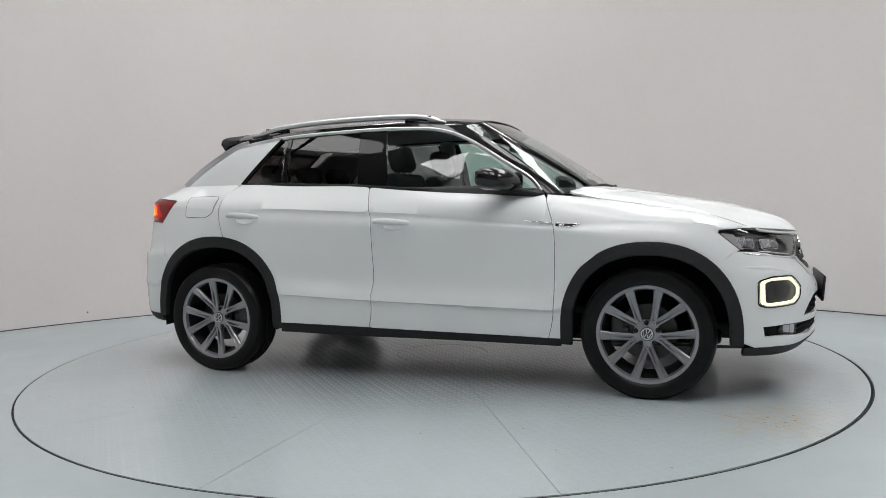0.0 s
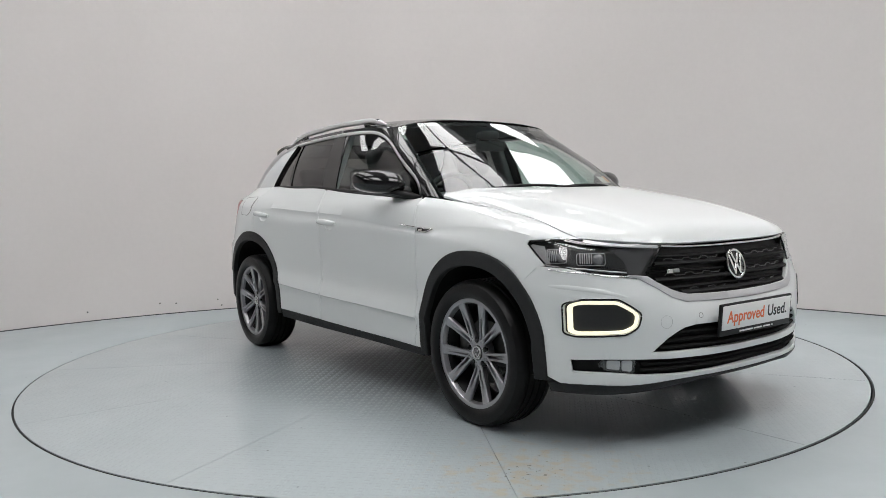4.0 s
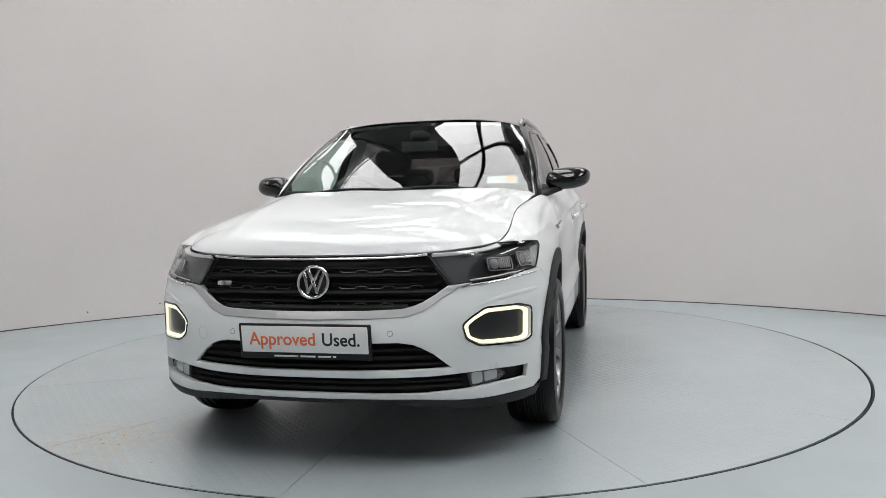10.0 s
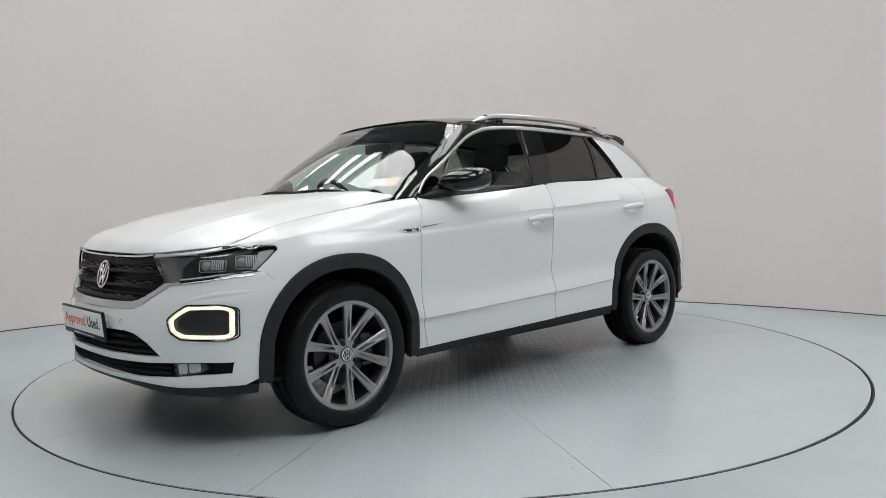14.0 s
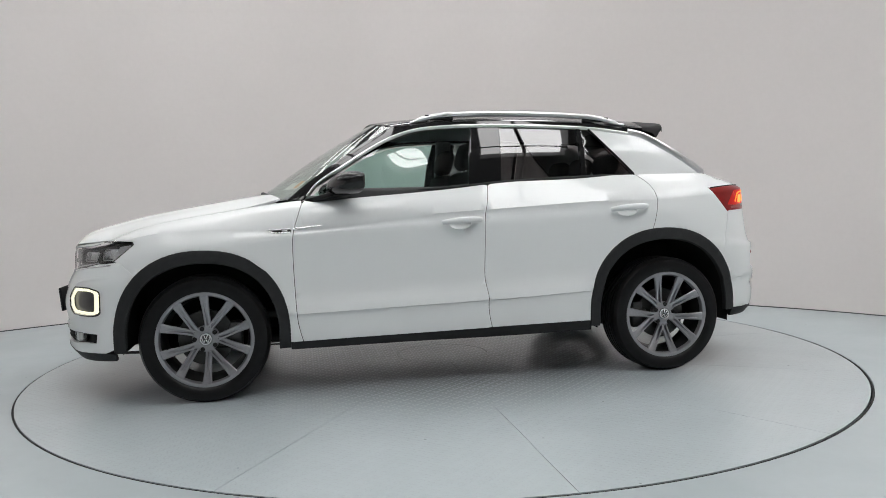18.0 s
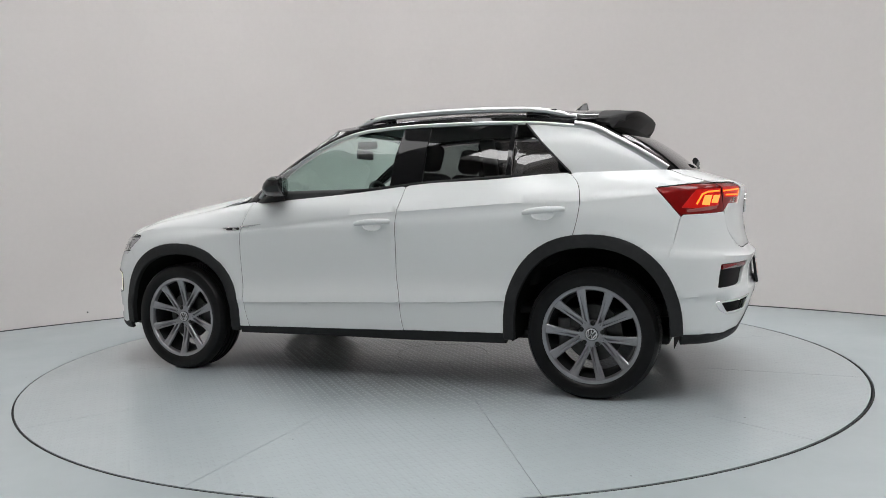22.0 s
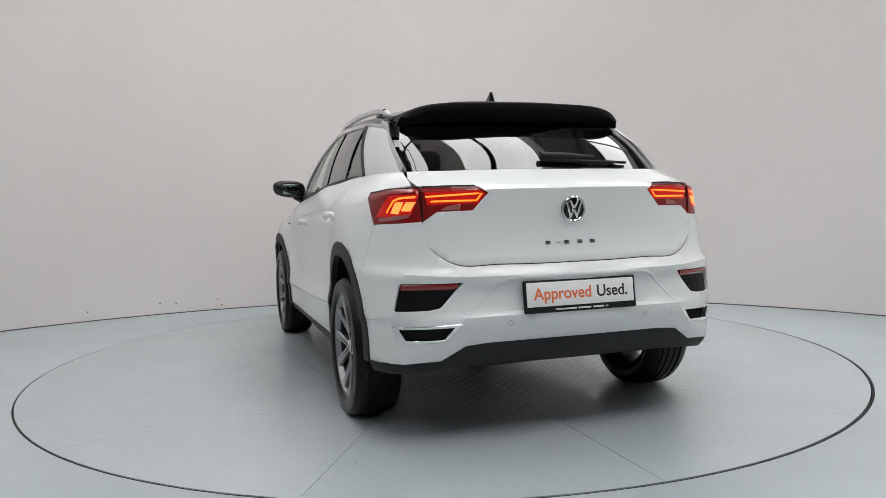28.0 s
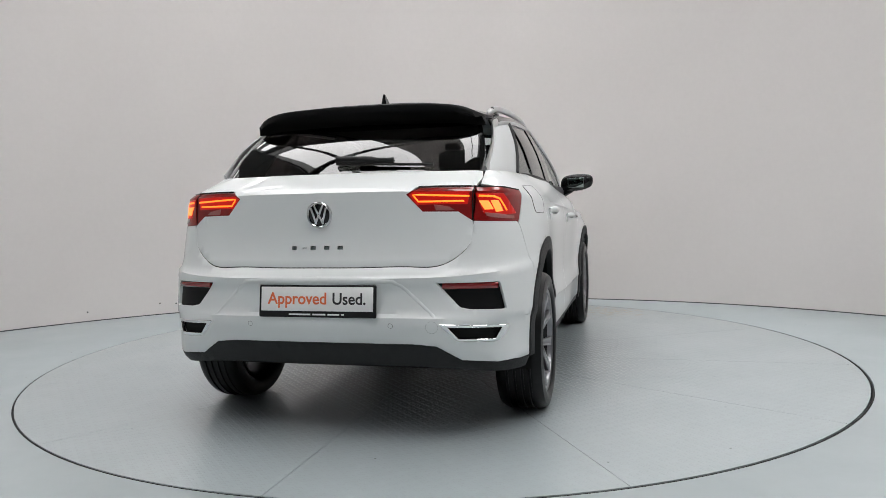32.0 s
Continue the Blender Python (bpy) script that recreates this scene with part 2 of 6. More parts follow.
        nt.links.new(dark.outputs[2], b.inputs["Base Color"])
        # rust-brown dirt in one sector, by the front of the car
        dirt = nt.nodes.new("ShaderNodeTexNoise")
        dirt.inputs["Scale"].default_value, dirt.inputs["Detail"].default_value = 16, 8
        nt.links.new(co.outputs["Object"], dirt.inputs["Vector"])
        spot = nt.nodes.new("ShaderNodeVectorMath")
        spot.operation = "DISTANCE"
        spot.inputs[1].default_value = (2.02, -1.05, 0)
        nt.links.new(co.outputs["Object"], spot.inputs[0])
        near = nt.nodes.new("ShaderNodeMapRange")
        near.inputs["From Min"].default_value, near.inputs["From Max"].default_value = 0.05, 0.75
        near.inputs["To Min"].default_value, near.inputs["To Max"].default_value = 0.30, 0.0
        nt.links.new(spot.outputs["Value"], near.inputs["Value"])
        add = nt.nodes.new("ShaderNodeMath")
        nt.links.new(dirt.outputs["Fac"], add.inputs[0])
        nt.links.new(near.outputs["Result"], add.inputs[1])
        cut = nt.nodes.new("ShaderNodeMapRange")
        cut.inputs["From Min"].default_value, cut.inputs["From Max"].default_value = 0.71, 0.88
        cut.inputs["To Max"].default_value = 0.75
        nt.links.new(add.outputs[0], cut.inputs["Value"])
        mix = nt.nodes.new("ShaderNodeMix")
        mix.data_type = "RGBA"
        mix.inputs[7].default_value = (0.44, 0.38, 0.27, 1)
        old = b.inputs["Base Color"].links[0].from_socket
        nt.links.new(cut.outputs["Result"], mix.inputs["Factor"])
        nt.links.new(old, mix.inputs[6])
        # dark grit among it
        grit = nt.nodes.new("ShaderNodeTexNoise")
        grit.inputs["Scale"].default_value, grit.inputs["Detail"].default_value = 48, 2
        nt.links.new(co.outputs["Object"], grit.inputs["Vector"])
        add2 = nt.nodes.new("ShaderNodeMath")
        nt.links.new(grit.outputs["Fac"], add2.inputs[0])
        nt.links.new(near.outputs["Result"], add2.inputs[1])
        cut2 = nt.nodes.new("ShaderNodeMapRange")
        cut2.inputs["From Min"].default_value, cut2.inputs["From Max"].default_value = 0.93, 0.97
        cut2.inputs["To Max"].default_value = 0.8
        nt.links.new(add2.outputs[0], cut2.inputs["Value"])
        mix2 = nt.nodes.new("ShaderNodeMix")
        mix2.data_type = "RGBA"
        mix2.inputs[7].default_value = (0.11, 0.085, 0.06, 1)
        nt.links.new(cut2.outputs["Result"], mix2.inputs["Factor"])
        nt.links.new(mix.outputs[2], mix2.inputs[6])
        nt.links.new(mix2.outputs[2], b.inputs["Base Color"])
    return m


FLOOR = floor_material("floor_paint", False)
PLATE = floor_material("turntable_paint", True)


def build_room():
    # floor with the round opening of the turntable, a little off its axis
    n, verts, faces = 160, [], []
    for i in range(n):
        a = 2 * math.pi * i / n
        c, s = math.cos(a), math.sin(a)
        verts += [(0.004 + 2.524 * c, 0.003 + 2.524 * s, -0.16), (0.004 + 2.524 * c, 0.003 + 2.524 * s, -0.002), (0.004 + 2.527 * c, 0.003 + 2.527 * s, 0.0),
                  (0.007 + 3.6 * c, 3.6 * s, 0.0), (12 * c, 12 * s, 0.0)]
    for i in range(n):
        j = (i + 1) % n
        for k in range(4):
            faces.append((5 * i + k, 5 * i + k + 1, 5 * j + k + 1, 5 * j + k))
    bm = from_lists(verts, faces)
    bmesh.ops.recalc_face_normals(bm, faces=bm.faces[:])
    tagged(mesh_object("floor", sharpen(bm), FLOOR), "pale blue-grey painted studio floor with small scuffs", "floor", kind="structure")
    bm = bmesh.new()
    bmesh.ops.create_circle(bm, cap_ends=True, segments=64, radius=2.6, matrix=Matrix.Translation((0, 0, -0.16)))
    tagged(mesh_object("turntable_pit", bm, PIT), "dark pit under the turntable gap", "pit", kind="structure")
    # black ring added in the gap, in place of the shade there
    pts = [(0.003 + 2.5175 * math.cos(q), 0.002 + 2.5175 * math.sin(q), -0.0072) for q in np.linspace(0, 2 * math.pi, 181)[:-1]]
    tagged(mesh_object("gap_shade_ring", tube(pts, 0.0060, 6, closed=True), PIT), "black ring standing in for the shade in the gap round the turntable", "seal", kind="structure")
    # the curved wall, with thickness, its foot 4 mm off the floor behind a thin dark joint
    n, verts, faces = 96, [], []
    for i in range(n):
        a = radians(-25 + 230 * i / (n - 1))
        c, s = math.cos(a), math.sin(a)
        for r, z in ((ROOM_R, 0.006), (ROOM_R, ROOM_H), (ROOM_R + 0.2, ROOM_H), (ROOM_R + 0.2, 0.006)):
            verts.append((ROOM.x + r * c, ROOM.y + r * s, z))
    for i in range(n - 1):
        j = i + 1
        for k in range(4):
            faces.append((4 * i + k, 4 * i + (k + 1) % 4, 4 * j + (k + 1) % 4, 4 * j + k))
    faces += [(0, 1, 2, 3), (4 * n - 4, 4 * n - 3, 4 * n - 2, 4 * n - 1)]
    bm = from_lists(verts, faces)
    bmesh.ops.recalc_face_normals(bm, faces=bm.faces[:])
    for name, size, at in (("wall_south", (15.6, 0.2, HALL_H), (0, -9.1, HALL_H / 2)), ("wall_north", (15.6, 0.2, HALL_H), (0, 7.9, HALL_H / 2)),
                           ("wall_east", (0.2, 17.2, HALL_H), (7.9, -0.6, HALL_H / 2)), ("wall_west", (0.2, 17.2, HALL_H), (-7.9, -0.6, HALL_H / 2))):
        tagged(mesh_object(name, box(size, at), HALL_WALL, smooth=False), "plain grey wall of the hall behind the camera", "wall", kind="structure")
    tagged(mesh_object("wall_round", sharpen(bm), WALL), "seamless curved off-white studio wall", "wall", kind="structure")
    # dark joint where the wall meets the floor
    pts = [(ROOM.x + (ROOM_R - 0.003) * math.cos(radians(d)), ROOM.y + (ROOM_R - 0.003) * math.sin(radians(d)), 0.003) for d in np.linspace(-24, 204, 160)]
    tagged(mesh_object("trim", tube(pts, 0.0058, 6), BEAM), "thin dark joint along the wall's foot", "joint", kind="structure")
    # small dark screws near the wall's foot
    for deg, z in ((127.0, .087), (119.7, .109), (118.0, .096), (113.5, .104), (113.1, .045), (105.05, .079)):
        a = radians(deg)
        at = Vector((ROOM.x + ROOM_R * math.cos(a), ROOM.y + ROOM_R * math.sin(a), z))
        bm = lathe([(0.0001, 0.006), (0.005, 0.005), (0.0075, 0.0), (0.0075, -0.01)], 12, axis="z")
        placed_m = Matrix.Translation(at) @ Vector((-math.cos(a), -math.sin(a), 0)).to_track_quat("Z", "Y").to_matrix().to_4x4()
        bmesh.ops.transform(bm, matrix=placed_m, verts=bm.verts[:])
        tagged(mesh_object("wall_screw", bm, BEAM), "small dark screw head near the wall's foot", "screw", "wall screws", "structure")
    # ceiling sheet with rows of skylight openings between dark arched ribs
    build_ceiling()


def build_ceiling():
    """Dark sheet roof over the whole hall, set askew, with long rows of skylights between dark beams."""
    askew = Matrix.Rotation(radians(22), 4, "Z")
    x0, x1, y0, y1 = -13, 13, -13, 13
    strips = ((-2.40, -0.75), (0.48, 2.13))
    outer = ((-5.20, -3.55), (3.30, 4.95))
    # each row's strength is set to balance the light; the front one is boosted
    rows = (((-5.4, -2.5), strips + ((3.30, 4.95),), PANE_FRONT), ((-5.4, -2.5), ((-5.20, -3.55),), PANE), ((-1.3, 2.7), strips, PANE), ((-1.3, 1.9), outer[:1], PANE_DIM), ((-0.6, 2.7), outer[1:], PANE),
            ((3.2, 4.5), strips + outer, PANE_FAR), ((4.8, 6.1), strips + outer, PANE_FAR), ((6.4, 7.7), strips + outer, PANE_FAR))
    holes = [(a, b, c, d, m) for (c, d), spans, m in rows for a, b in spans]
    xs = sorted({x0, x1} | {h[0] for h in holes} | {h[1] for h in holes})
    ys = sorted({y0, y1} | {h[2] for h in holes} | {h[3] for h in holes})
    bm = bmesh.new()
    for i in range(len(xs) - 1):
        for j in range(len(ys) - 1):
            mx, my = (xs[i] + xs[i + 1]) / 2, (ys[j] + ys[j + 1]) / 2
            if any(a < mx < b and c < my < d for a, b, c, d, m in holes):
                continue
            box((xs[i + 1] - xs[i], ys[j + 1] - ys[j], 0.1), (mx, my, HALL_H + 0.05), bm=bm)
    bmesh.ops.remove_doubles(bm, verts=bm.verts[:], dist=0.001)
    tagged(mesh_object("ceiling", placed(bm, askew), CEILING, smooth=False), "dark sheet ceiling with skylight openings", "ceiling", kind="structure")
    for a, b, c, d, m in holes:
        bm = box((b - a + 0.06, d - c + 0.06, 0.02), ((a + b) / 2, (c + d) / 2, HALL_H + WELL + 0.03), bevel=0.005)
        sky = tagged(mesh_object("skylight", placed(bm, askew), m), "unseen bright frosted skylight pane in the ceiling", "skylight", "skylights", "structure")
        bm = bmesh.new()
        for x in (a - 0.03, b + 0.03):
            box((0.06, d - c + 0.12, WELL - 0.1), (x, (c + d) / 2, HALL_H + 0.1 + (WELL - 0.1) / 2), bm=bm)
        for y in (c - 0.03, d + 0.03):
            box((b - a, 0.06, WELL - 0.1), ((a + b) / 2, y, HALL_H + 0.1 + (WELL - 0.1) / 2), bm=bm)
        part("skylight_shaft", placed(bm, askew), CEILING, sky, "grey upstand round the skylight", smooth=False)
        bm = bmesh.new()
        for k in range(2):
            box((0.05, d - c, 0.05), (a + (b - a) * k, (c + d) / 2, HALL_H + 0.07), bm=bm)
        for k in range(2):
            box((b - a, 0.05, 0.05), ((a + b) / 2, c + (d - c) * k, HALL_H + 0.07), bm=bm)
        part("skylight_frame", placed(bm, askew), BEAM, sky, "dark steel glazing bars", smooth=False)
    for y, r in ((0.55, 0.075), (2.15, 0.035), (-3.9, 0.06)):
        pts = [(x, y + 0.05 * math.sin(x), HALL_H - 0.12 - 0.30 * (x / 8) ** 2) for x in np.linspace(-8, 8, 33)]
        tagged(mesh_object("roof_beam", placed(tube(pts, r, 4), askew), BEAM), "dark steel roof beam under the skylights", "beam", "roof beams", "structure")
    for x, r in ((-1.75, 0.045), (1.05, 0.035)):
        pts = [(x, y, HALL_H - 0.05 - 0.2 * (y / 8) ** 2) for y in np.linspace(-8, 8, 33)]
        tagged(mesh_object("roof_purlin", placed(tube(pts, r, 4), askew), BEAM), "thin dark steel purlin under the skylights", "purlin", "roof purlins", "structure")


def build_turntable():
    root = tagged(new("turntable"), "round painted chequer-plate turntable set flush in the floor", "turntable")
    inner, outer, gap = 0.302, TABLE_R, 0.0013
    for k in range(12):
        a0, a1 = radians(30 * k), radians(30 * (k + 1))
        bm = bmesh.new()
        n = 12
        radii = (inner, 0.9, 1.6, outer - 0.004)
        rows = []
        for r in radii:
            e = gap / r
            rows.append([bm.verts.new((r * math.cos(a0 + e + (a1 - a0 - 2 * e) * i / n), r * math.sin(a0 + e + (a1 - a0 - 2 * e) * i / n), 0)) for i in range(n + 1)])
        for r0, r1 in zip(rows, rows[1:]):
            for i in range(n):
                bm.faces.new((r0[i], r1[i], r1[i + 1], r0[i + 1]))
        rim = [e for e in bm.edges if e.is_boundary]
        got = bmesh.ops.extrude_edge_only(bm, edges=rim)
        low = [v for v in got["geom"] if isinstance(v, bmesh.types.BMVert)]
        for v in low:
            v.co.z = -0.03
        bmesh.ops.recalc_face_normals(bm, faces=bm.faces[:])
        part("wedge_plate", sharpen(bm), PLATE, root)
    bm = lathe([(0.0001, 0.0), (0.297, 0.0), (0.300, -0.003), (0.300, -0.03)], 48, axis="z")
    part("centre_plate", bm, PLATE, root, "round chequer-plate centre disc")
    bm = lathe([(0.0001, -0.03), (2.49, -0.03), (2.49, -0.14), (0.0001, -0.14)], 96, axis="z")
    part("underframe", bm, PIT, root, "dark underframe")
    return root


# ---------- the car's skin: two nets of feature lines, on which every panel is cut out ----------
def spline(t, y, q):
    """Natural cubic spline through (t, y), read at q. y: (n,) or (n, k)."""
    t, y, q = np.asarray(t, float), np.asarray(y, float), np.asarray(q, float)
    if t[0] > t[-1]:
        t, y = t[::-1], y[::-1]
    n, h = len(t), np.diff(t)
    A = np.eye(n)
    shape = y.shape
    y2 = y.reshape(n, -1)
    rhs = np.zeros_like(y2)
    for i in range(1, n - 1):
        A[i, i - 1:i + 2] = h[i - 1], 2 * (h[i - 1] + h[i]), h[i]
        rhs[i] = 6 * ((y2[i + 1] - y2[i]) / h[i] - (y2[i] - y2[i - 1]) / h[i - 1])
    m = np.linalg.solve(A, rhs)
    k = np.clip(np.searchsorted(t, q) - 1, 0, n - 2)
    d, a, b = h[k][:, None], (t[k + 1] - q)[:, None], (q - t[k])[:, None]
    out = m[k] * a ** 3 / (6 * d) + m[k + 1] * b ** 3 / (6 * d) + (y2[k] / d - m[k] * d / 6) * a + (y2[k + 1] / d - m[k + 1] * d / 6) * b
    return out.reshape((len(q),) + shape[1:])


def gentle(t, y, q):
    """Monotone cubic through (t, y), read at q: no overshoot beside creases."""
    t, y, q = np.asarray(t, float), np.asarray(y, float), np.asarray(q, float)
    h = np.diff(t)
    s = np.diff(y, axis=0) / h.reshape((-1,) + (1,) * (y.ndim - 1))
    m = np.zeros_like(y)
    m[0], m[-1] = s[0], s[-1]
    for i in range(1, len(t) - 1):
        w1, w2 = 2 * h[i] + h[i - 1], h[i] + 2 * h[i - 1]
        same = s[i - 1] * s[i] > 1e-14
        with np.errstate(divide="ignore", invalid="ignore"):
            mean = (w1 + w2) / (w1 / s[i - 1] + w2 / s[i])
        m[i] = np.where(same, mean, 0)
    k = np.clip(np.searchsorted(t, q) - 1, 0, len(t) - 2)
    shape = (-1,) + (1,) * (y.ndim - 1)
    d, x = h[k].reshape(shape), ((q - t[k]) / h[k]).reshape(shape)
    return (2 * x ** 3 - 3 * x ** 2 + 1) * y[k] + (x ** 3 - 2 * x ** 2 + x) * d * m[k] + (3 * x ** 2 - 2 * x ** 3) * y[k + 1] + (x ** 3 - x ** 2) * d * m[k + 1]


def curve(points, step=0.012, closed=False):
    """A smooth line through 2D points, as a dense list."""
    p = np.array(points, float)
    t = np.r_[0, np.cumsum(np.linalg.norm(np.diff(p, axis=0), axis=1))]
    n = max(2, int(t[-1] / step))
    return spline(t, p, np.linspace(0, t[-1], n + 1)).tolist()


def straight(points, step=0.012):
    out = []
    for a, b in zip(points, points[1:]):
        a, b = np.array(a, float), np.array(b, float)
        n = max(1, int(np.linalg.norm(b - a) / step))
        out += [(a + (b - a) * i / n).tolist() for i in range(n)]
    return out + [list(points[-1])]


def rounded(points, radius, step=0.008):
    """A closed outline with rounded corners. radius: one, or one for each corner."""
    out, n = [], len(points)
    P = [np.array(p, float) for p in points]
    for i in range(n):
        r = radius[i] if isinstance(radius, (list, tuple)) else radius
        a, b, c = P[i - 1], P[i], P[(i + 1) % n]
        u, w = (a - b) / np.linalg.norm(a - b), (c - b) / np.linalg.norm(c - b)
        r = min(r, 0.45 * np.linalg.norm(a - b), 0.45 * np.linalg.norm(c - b))
        s, e = b + u * r, b + w * r
        k = max(2, int(r / step) + 2) if r > 0.001 else 0
        if k:
            out += [((1 - q) ** 2 * s + 2 * q * (1 - q) * b + q ** 2 * e).tolist() for q in np.linspace(0, 1, k + 1)]
        else:
            out.append(b.tolist())
        d = P[(i + 1) % n] - b
        r2 = radius[(i + 1) % n] if isinstance(radius, (list, tuple)) else radius
        e2 = c - w * min(r2, 0.45 * np.linalg.norm(d))
        m = int(np.linalg.norm(e2 - e) / step)
        out += [(e + (e2 - e) * j / (m + 1)).tolist() for j in range(1, m + 1)]
    return out


def inside(pts, loop):
    x, y = pts[:, 0], pts[:, 1]
    res = np.zeros(len(pts), bool)
    L = np.asarray(loop, float)
    for (x0, y0), (x1, y1) in zip(L, np.roll(L, -1, 0)):
        if y0 == y1:
            continue
        c = ((y0 > y) != (y1 > y)) & (x < (x1 - x0) * (y - y0) / (y1 - y0) + x0)
        res ^= c
    return res


class Net:
    """A skin over a half body (left, y > 0): u runs along it from the front's middle to the rear's middle, v from foot to top."""

    def __init__(self, P, nu=700, nv=150):
        # P: rows x columns x 3
        P = np.asarray(P, float)
        mid = P[P.shape[0] // 2]
        flip = np.array([1, -1, 1])
        t = np.r_[0, np.cumsum(np.linalg.norm(np.diff(mid, axis=0), axis=1))]
        k = 3
        ext = np.r_[-t[k:0:-1], t, 2 * t[-1] - t[-2:-2 - k:-1]]
        E = np.concatenate([P[:, k:0:-1] * flip, P, P[:, -2:-2 - k:-1] * flip], 1)
        self.L = t[-1]
        self.us = np.linspace(0, self.L, nu)
        cols = spline(ext, E.transpose(1, 0, 2), self.us)
        rows = np.r_[0, np.cumsum(np.linalg.norm(np.diff(P, axis=0), axis=2).mean(1))]
        rows *= (len(rows) - 1) / rows[-1]
        self.vs = np.linspace(0, rows[-1], nv)
        fill = gentle if len(rows) > 3 else spline
        self.G = fill(rows, cols.transpose(1, 0, 2), self.vs).transpose(1, 0, 2)
        self.vscale = float(np.linalg.norm(np.diff(self.G[nu // 2], axis=0), axis=1).sum() / rows[-1])
        self.nv, self.nu = nv, nu
        self.lines = None
        if len(rows) > 3:
            self.lines = []
            for a, b in zip(rows, rows[1:]):
                n = max(1, round((b - a) * self.vscale / 0.028))
                self.lines += [a + (b - a) * k / n for k in range(n)]

    def at(self, uv):
        """Places on the skin; u may pass the middles, to the right half."""
        uv = np.atleast_2d(np.asarray(uv, float))
        u, v = uv[:, 0].copy(), uv[:, 1]
        sign = np.ones(len(u))
        low, high = u < 0, u > self.L
        sign[low | high] = -1
        u[low] = -u[low]
        u[high] = 2 * self.L - u[high]
        a = np.clip(u / self.L * (self.nu - 1), 0, self.nu - 1.001)
        b = np.clip(v / self.vs[-1] * (self.nv - 1), 0, self.nv - 1.001)
        i, j = a.astype(int), b.astype(int)
        f, g = (a - i)[:, None], (b - j)[:, None]
        G = self.G
        p = (G[i, j] * (1 - f) + G[i + 1, j] * f) * (1 - g) + (G[i, j + 1] * (1 - f) + G[i + 1, j + 1] * f) * g
        p[:, 1] *= sign
        return p

    def normal(self, uv):
        uv = np.atleast_2d(np.asarray(uv, float))
        e = np.array([self.L / self.nu * 1.5, 0]), np.array([0, self.vs[-1] / self.nv * 1.5])
        lo = uv - e[1]
        hi = uv + e[1]
        lo[:, 1], hi[:, 1] = np.maximum(lo[:, 1], 0), np.minimum(hi[:, 1], self.vs[-1])
        n = np.cross(self.at(uv + e[0]) - self.at(uv - e[0]), self.at(hi) - self.at(lo))
        n /= np.linalg.norm(n, axis=1)[:, None] + 1e-12
        return -n if self.out < 0 else n

    out = 1

    def find(self, pts, axes, u_from, u_to):
        """(u, v) of the skin's points that have these two coordinates; axes 'xz' or 'yz'."""
        i0, i1 = int(u_from / self.L * (self.nu - 1)), int(u_to / self.L * (self.nu - 1)) + 1
        S = self.G[i0:i1]
        A = S[:, :, "xyz".index(axes[0])]
        B = S[:, :, "xyz".index(axes[1])]
        out = []
        for p, q in pts:
            k = np.argmin((A - p) ** 2 + (B - q) ** 2)
            i, j = divmod(int(k), self.nv)
            ii, jj = min(max(i, 1), A.shape[0] - 2), min(max(j, 1), self.nv - 2)
            J = np.array([[(A[ii + 1, jj] - A[ii - 1, jj]) / 2, (A[ii, jj + 1] - A[ii, jj - 1]) / 2],
                          [(B[ii + 1, jj] - B[ii - 1, jj]) / 2, (B[ii, jj + 1] - B[ii, jj - 1]) / 2]])
            d = np.array([p - A[i, j], q - B[i, j]])
            try:
                s = np.clip(np.linalg.solve(J, d), -1, 1)
            except np.linalg.LinAlgError:
                s = np.zeros(2)
            out.append(((i0 + i + s[0]) / (self.nu - 1) * self.L, np.clip((j + s[1]) / (self.nv - 1), 0, 1) * self.vs[-1]))
        return out

    def side(self, pts):
        return self.find(pts, "xz", self.side_from, self.side_to)

    def front(self, pts):
        """From (y, z) on the front; y < 0 is the right half."""
        got = self.find([(abs(y), z) for y, z in pts], "yz", 0, self.front_to)
        return [(0.0 if abs(y) < 1e-6 else u if y >= 0 else -u, v) for (u, v), (y, z) in zip(got, pts)]

    def rear(self, pts):
        got = self.find([(abs(y), z) for y, z in pts], "yz", self.rear_from, self.L)
        return [(self.L if abs(y) < 1e-6 else u if y >= 0 else 2 * self.L - u, v) for (u, v), (y, z) in zip(got, pts)]


